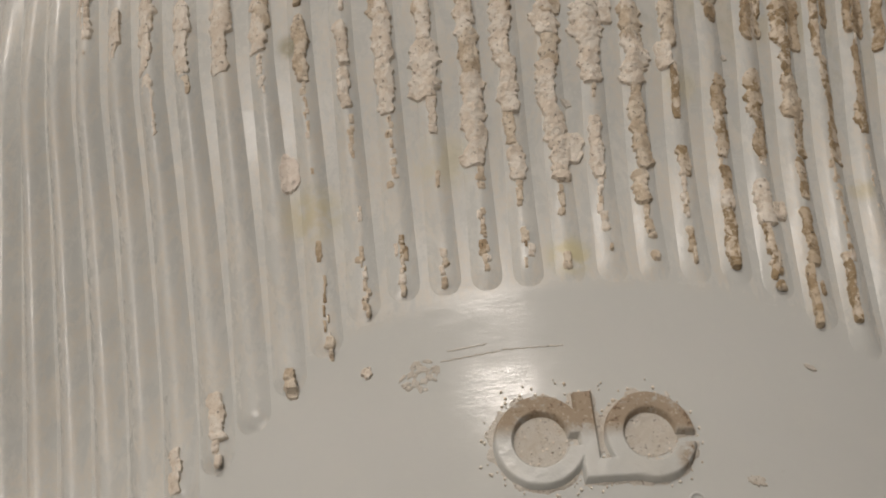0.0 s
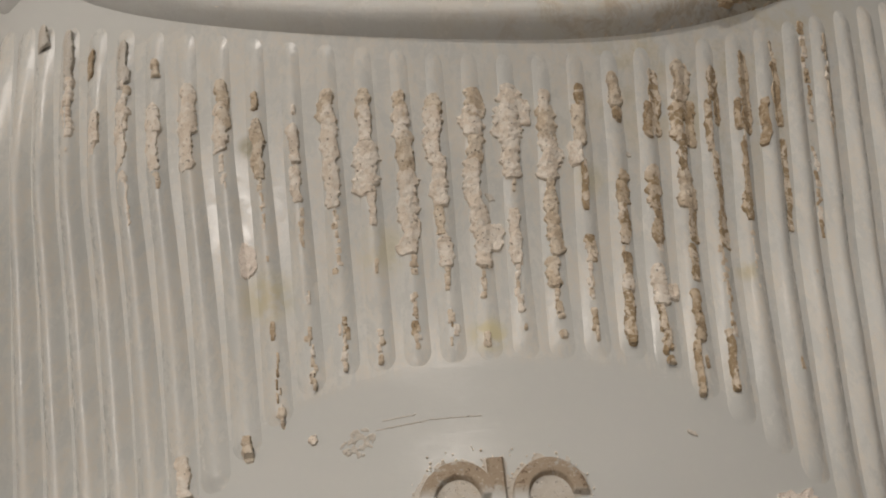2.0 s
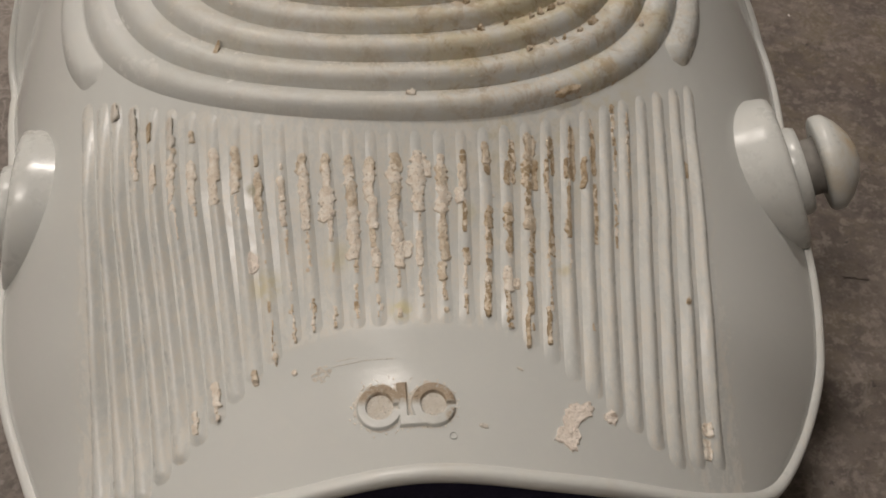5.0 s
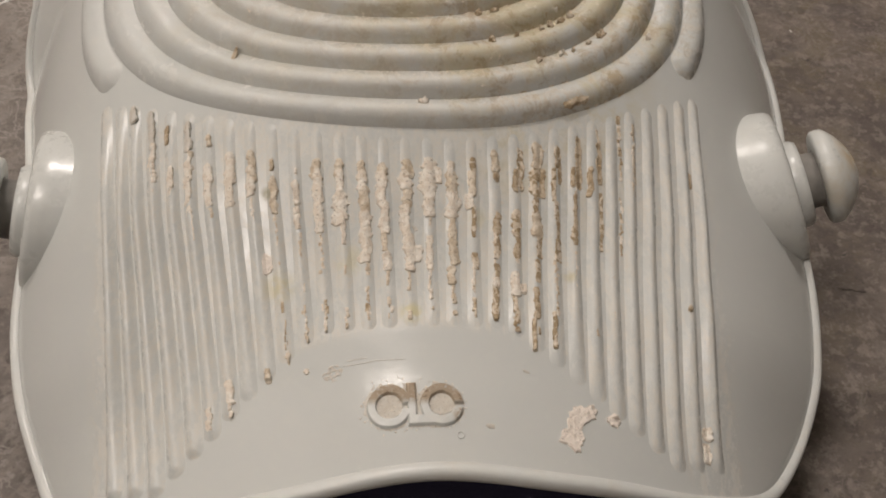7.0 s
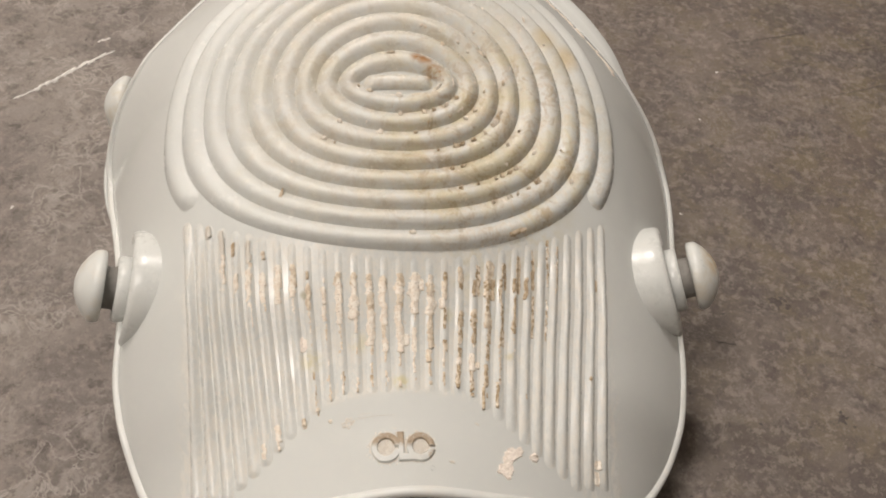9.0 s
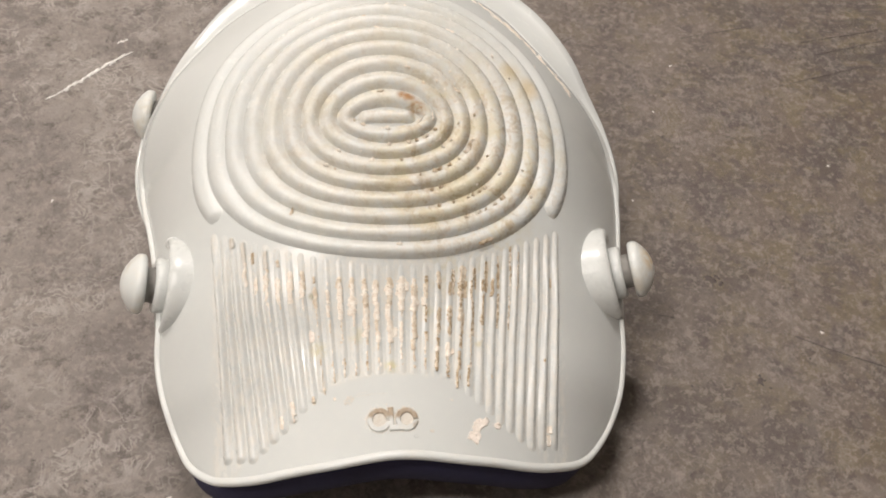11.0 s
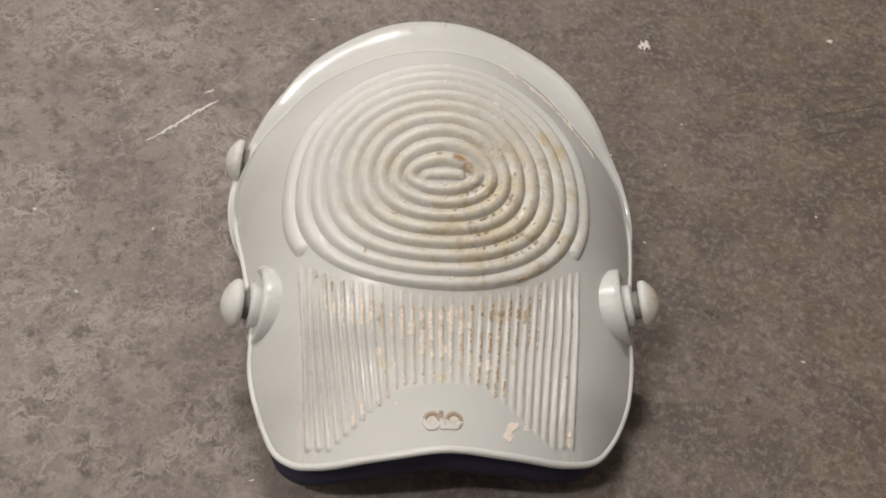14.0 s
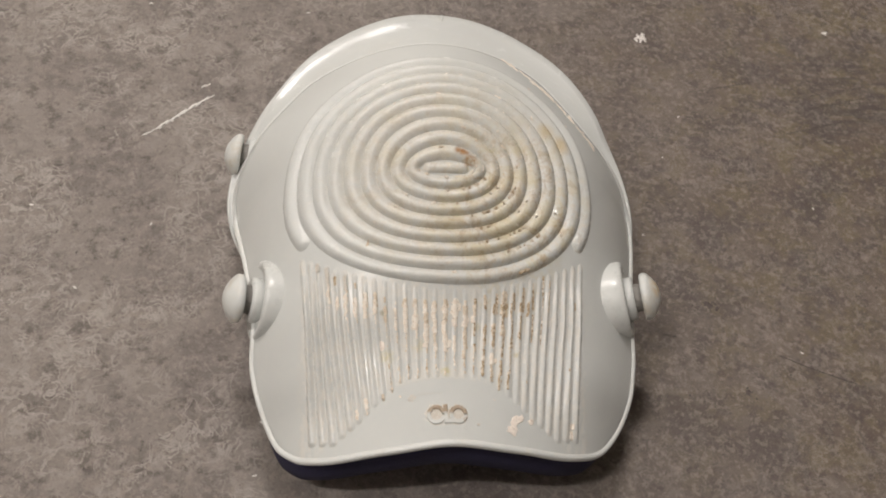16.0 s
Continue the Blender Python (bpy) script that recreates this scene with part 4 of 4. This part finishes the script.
for x, y, rx, ry, turn, thick in ((0.0277, -0.0034, 0.0025, 0.0034, -0.15, 0.0006), (0.0302, 0.0012, 0.0036, 0.0016, 0.45, 0.0006), (0.0364, 0.0008, 0.0014, 0.0012, 0.2, 0.0006)):
    part("mortar_flake", *flake(x, y, rx, ry, turn, thick, rng.uniform(0, 40)), PALE, pad, "pale pinkish flake of dried mortar", smooth=False)
for x, y, r in ((0.0113, -0.0029, 0.0008), (0.0196, 0.0088, 0.0005), (-0.0006, 0.0385, 0.0006), (0.0180, 0.0445, 0.0004), (-0.0455, 0.0020, 0.0006)):
    part("mortar_flake", *flake(x, y, r * 1.2, r * 0.8, -0.4, 0.0002, rng.uniform(0, 40)), DUST, pad, smooth=False)
part("mortar_flake", *flake(-0.0306, 0.0333, 0.0012, 0.0024, 0.03, 0.0004, 7.7, rag=0.2), PALE, pad, "pale chalky smear", smooth=False)


def domed(x, y):
    """A little below the crest of the oval ridges."""
    return top(x, y) + 0.0015


part("mortar_flake", *flake(0.0352, 0.0650, 0.0030, 0.0009, 0.35, 0.0012, 4.0, domed), GRIME, pad)
part("mortar_flake", *flake(-0.0376, 0.0749, 0.0005, 0.0019, -0.35, 0.0009, 9.0, domed), GRIME, pad, "dark brown crack of grime")
part("mortar_flake", *flake(0.0578, 0.0266, 0.0006, 0.0006, 0, 0.0012, 2.0), GRIME, pad)
for _ in range(150):
    near = rng.random() < 0.55
    k = rng.randint(2, 7) if near else rng.randint(1, 9)
    w = math.radians(rng.gauss(-48, 15) if near else rng.uniform(-160, 120))
    x, y = oval_point(k + rng.choice((-0.26, 0.22)), w)
    if k == 9 and w < -0.5:
        continue
    kind = rng.choice((CRUST, TAN, MIXED, GRIME, GRIME)) if near else rng.choice((CRUST, CRUST, TAN))
    part("mortar_flake", *flake(x, y, rng.uniform(0.0003, 0.0021) * rng.uniform(0.4, 1.0), rng.uniform(0.0003, 0.0009), w + 1.57 + rng.gauss(0, 0.3), rng.uniform(0.0005, 0.0009), rng.uniform(0, 40), domed, 0.6), kind, pad, smooth=False)
for k, n, spread in ((8, 34, 55), (7, 26, 45), (6, 30, 45), (5, 28, 50), (4, 22, 50)):
    for _ in range(n):
        w = math.radians(-70 + rng.uniform(-spread, spread) * rng.random() ** 0.5 + (0 if k == 8 else 15))
        x, y = oval_point(k + 0.44, w)
        part("mortar_flake", *flake(x, y, rng.uniform(0.0008, 0.0030), rng.uniform(0.00012, 0.00026), w + 1.57, 0.0005, rng.uniform(0, 40), top), GRIME if rng.random() < 0.6 else TAN, pad)
# worn crust along the shoulder
for _ in range(60):
    t = rng.uniform(0, 1)
    x, y = 0.034 + 0.048 * t + rng.gauss(0, 0.0008), 0.1832 - 0.041 * t**1.25 + rng.gauss(0, 0.0009)
    part("mortar_flake", *flake(x, y, rng.uniform(0.0006, 0.0022), rng.uniform(0.0003, 0.0008), -0.75, 0.0005, rng.uniform(0, 40), top), CRUST, pad)

# ---- marks on the floor ----
def chain(name, x0, y0, x1, y1, half, material, label, seed, gap=0.25):
    """A scratch made of short ragged pieces."""
    rg = random.Random(seed)
    length = math.dist((x0, y0), (x1, y1))
    n = max(3, int(length / 0.0045))
    turn = math.atan2(y1 - y0, x1 - x0)
    for k in range(n):
        t = (k + 0.5) / n
        if rg.random() < gap:
            continue
        off = rg.gauss(0, half * 0.15)
        thin = min(1.0, 0.45 + 2.2 * min(t, 1 - t))
        blotch(name, x0 + (x1 - x0) * t - off * math.sin(turn), y0 + (y1 - y0) * t + off * math.cos(turn), length / n * rg.uniform(0.45, 0.75), half * thin * rg.uniform(0.6, 1.2), turn + rg.gauss(0, 0.02), material, label, seed * 50 + k, 36, 0.0002, 0.6)


WHITE = plain_material("scraped_white", (0.76, 0.74, 0.71), 0.8, 900, 0.35, 0.4)
chain("scratch", -0.1631, 0.2248, -0.1257, 0.2588, 0.0012, WHITE, "pale scratch in the concrete", 1, 0.0)
chain("scratch", -0.1320, 0.2665, -0.1270, 0.2690, 0.0007, CHALK, "pale scratch in the concrete", 2, 0.0)
for k in range(16):
    w, r = rng.uniform(0, 6.28), rng.random() ** 0.7 * 0.0044
    blotch("paint_fleck", 0.1655 + r * 1.1 * math.cos(w), 0.3292 + r * math.sin(w), rng.uniform(0.0006, 0.0017), rng.uniform(0.0005, 0.0012), w, CHALK, "white paint fleck on the concrete", 60 + k, 24, rag=0.7)
blotch("paint_fleck", 0.3084, 0.3415, 0.0012, 0.0020, 0.4, CHALK, "white paint fleck on the concrete", 4, rag=0.8)
for k in range(30):
    x, y = rng.uniform(-0.33, 0.36), rng.uniform(-0.05, 0.42)
    blotch("paint_fleck", x, y, rng.uniform(0.0004, 0.0010), rng.uniform(0.0004, 0.0008), 0, CHALK, "", 20 + k, 14, 0.0002, 0.6)
SOOT = plain_material("dark_scratch", (0.095, 0.080, 0.072), 0.8, 300, 0.4, 0.3)
for k, (x0, y0, x1, y1) in enumerate(((0.1996, 0.0743, 0.2169, 0.0657), (0.2169, 0.0657, 0.2484, 0.0526), (0.1355, 0.0870, 0.1486, 0.0838), (0.1854, 0.2761, 0.2365, 0.2878), (0.2000, 0.2510, 0.2325, 0.2628), (0.2363, 0.2376, 0.3105, 0.2586), (0.2650, 0.2750, 0.3200, 0.2870), (0.2720, 0.2650, 0.3250, 0.2790))):
    chain("scratch", x0, y0, x1, y1, 0.00028, SOOT, "thin dark scratch in the concrete", k + 5, 0.25)
for k, (x, y, r) in enumerate(((0.1675, 0.1060, 0.0048), (0.1780, 0.0497, 0.0034), (0.1312, 0.0479, 0.0012), (0.2193, 0.0672, 0.0012), (-0.0607, 0.3140, 0.0010), (0.2891, 0.2884, 0.0028), (0.2224, 0.3613, 0.0020), (0.2585, 0.3528, 0.0015))):
    for q in range(1 + int(r / 0.0006)):
        w, d = rng.uniform(0, 6.28), rng.random() * r
        blotch("stain", x + d * math.cos(w), y + d * math.sin(w), r * rng.uniform(0.15, 0.35), r * rng.uniform(0.12, 0.3), w, SOOT, "small dark stain on the concrete", 700 + k * 20 + q, 26, 0.0002, 0.8)
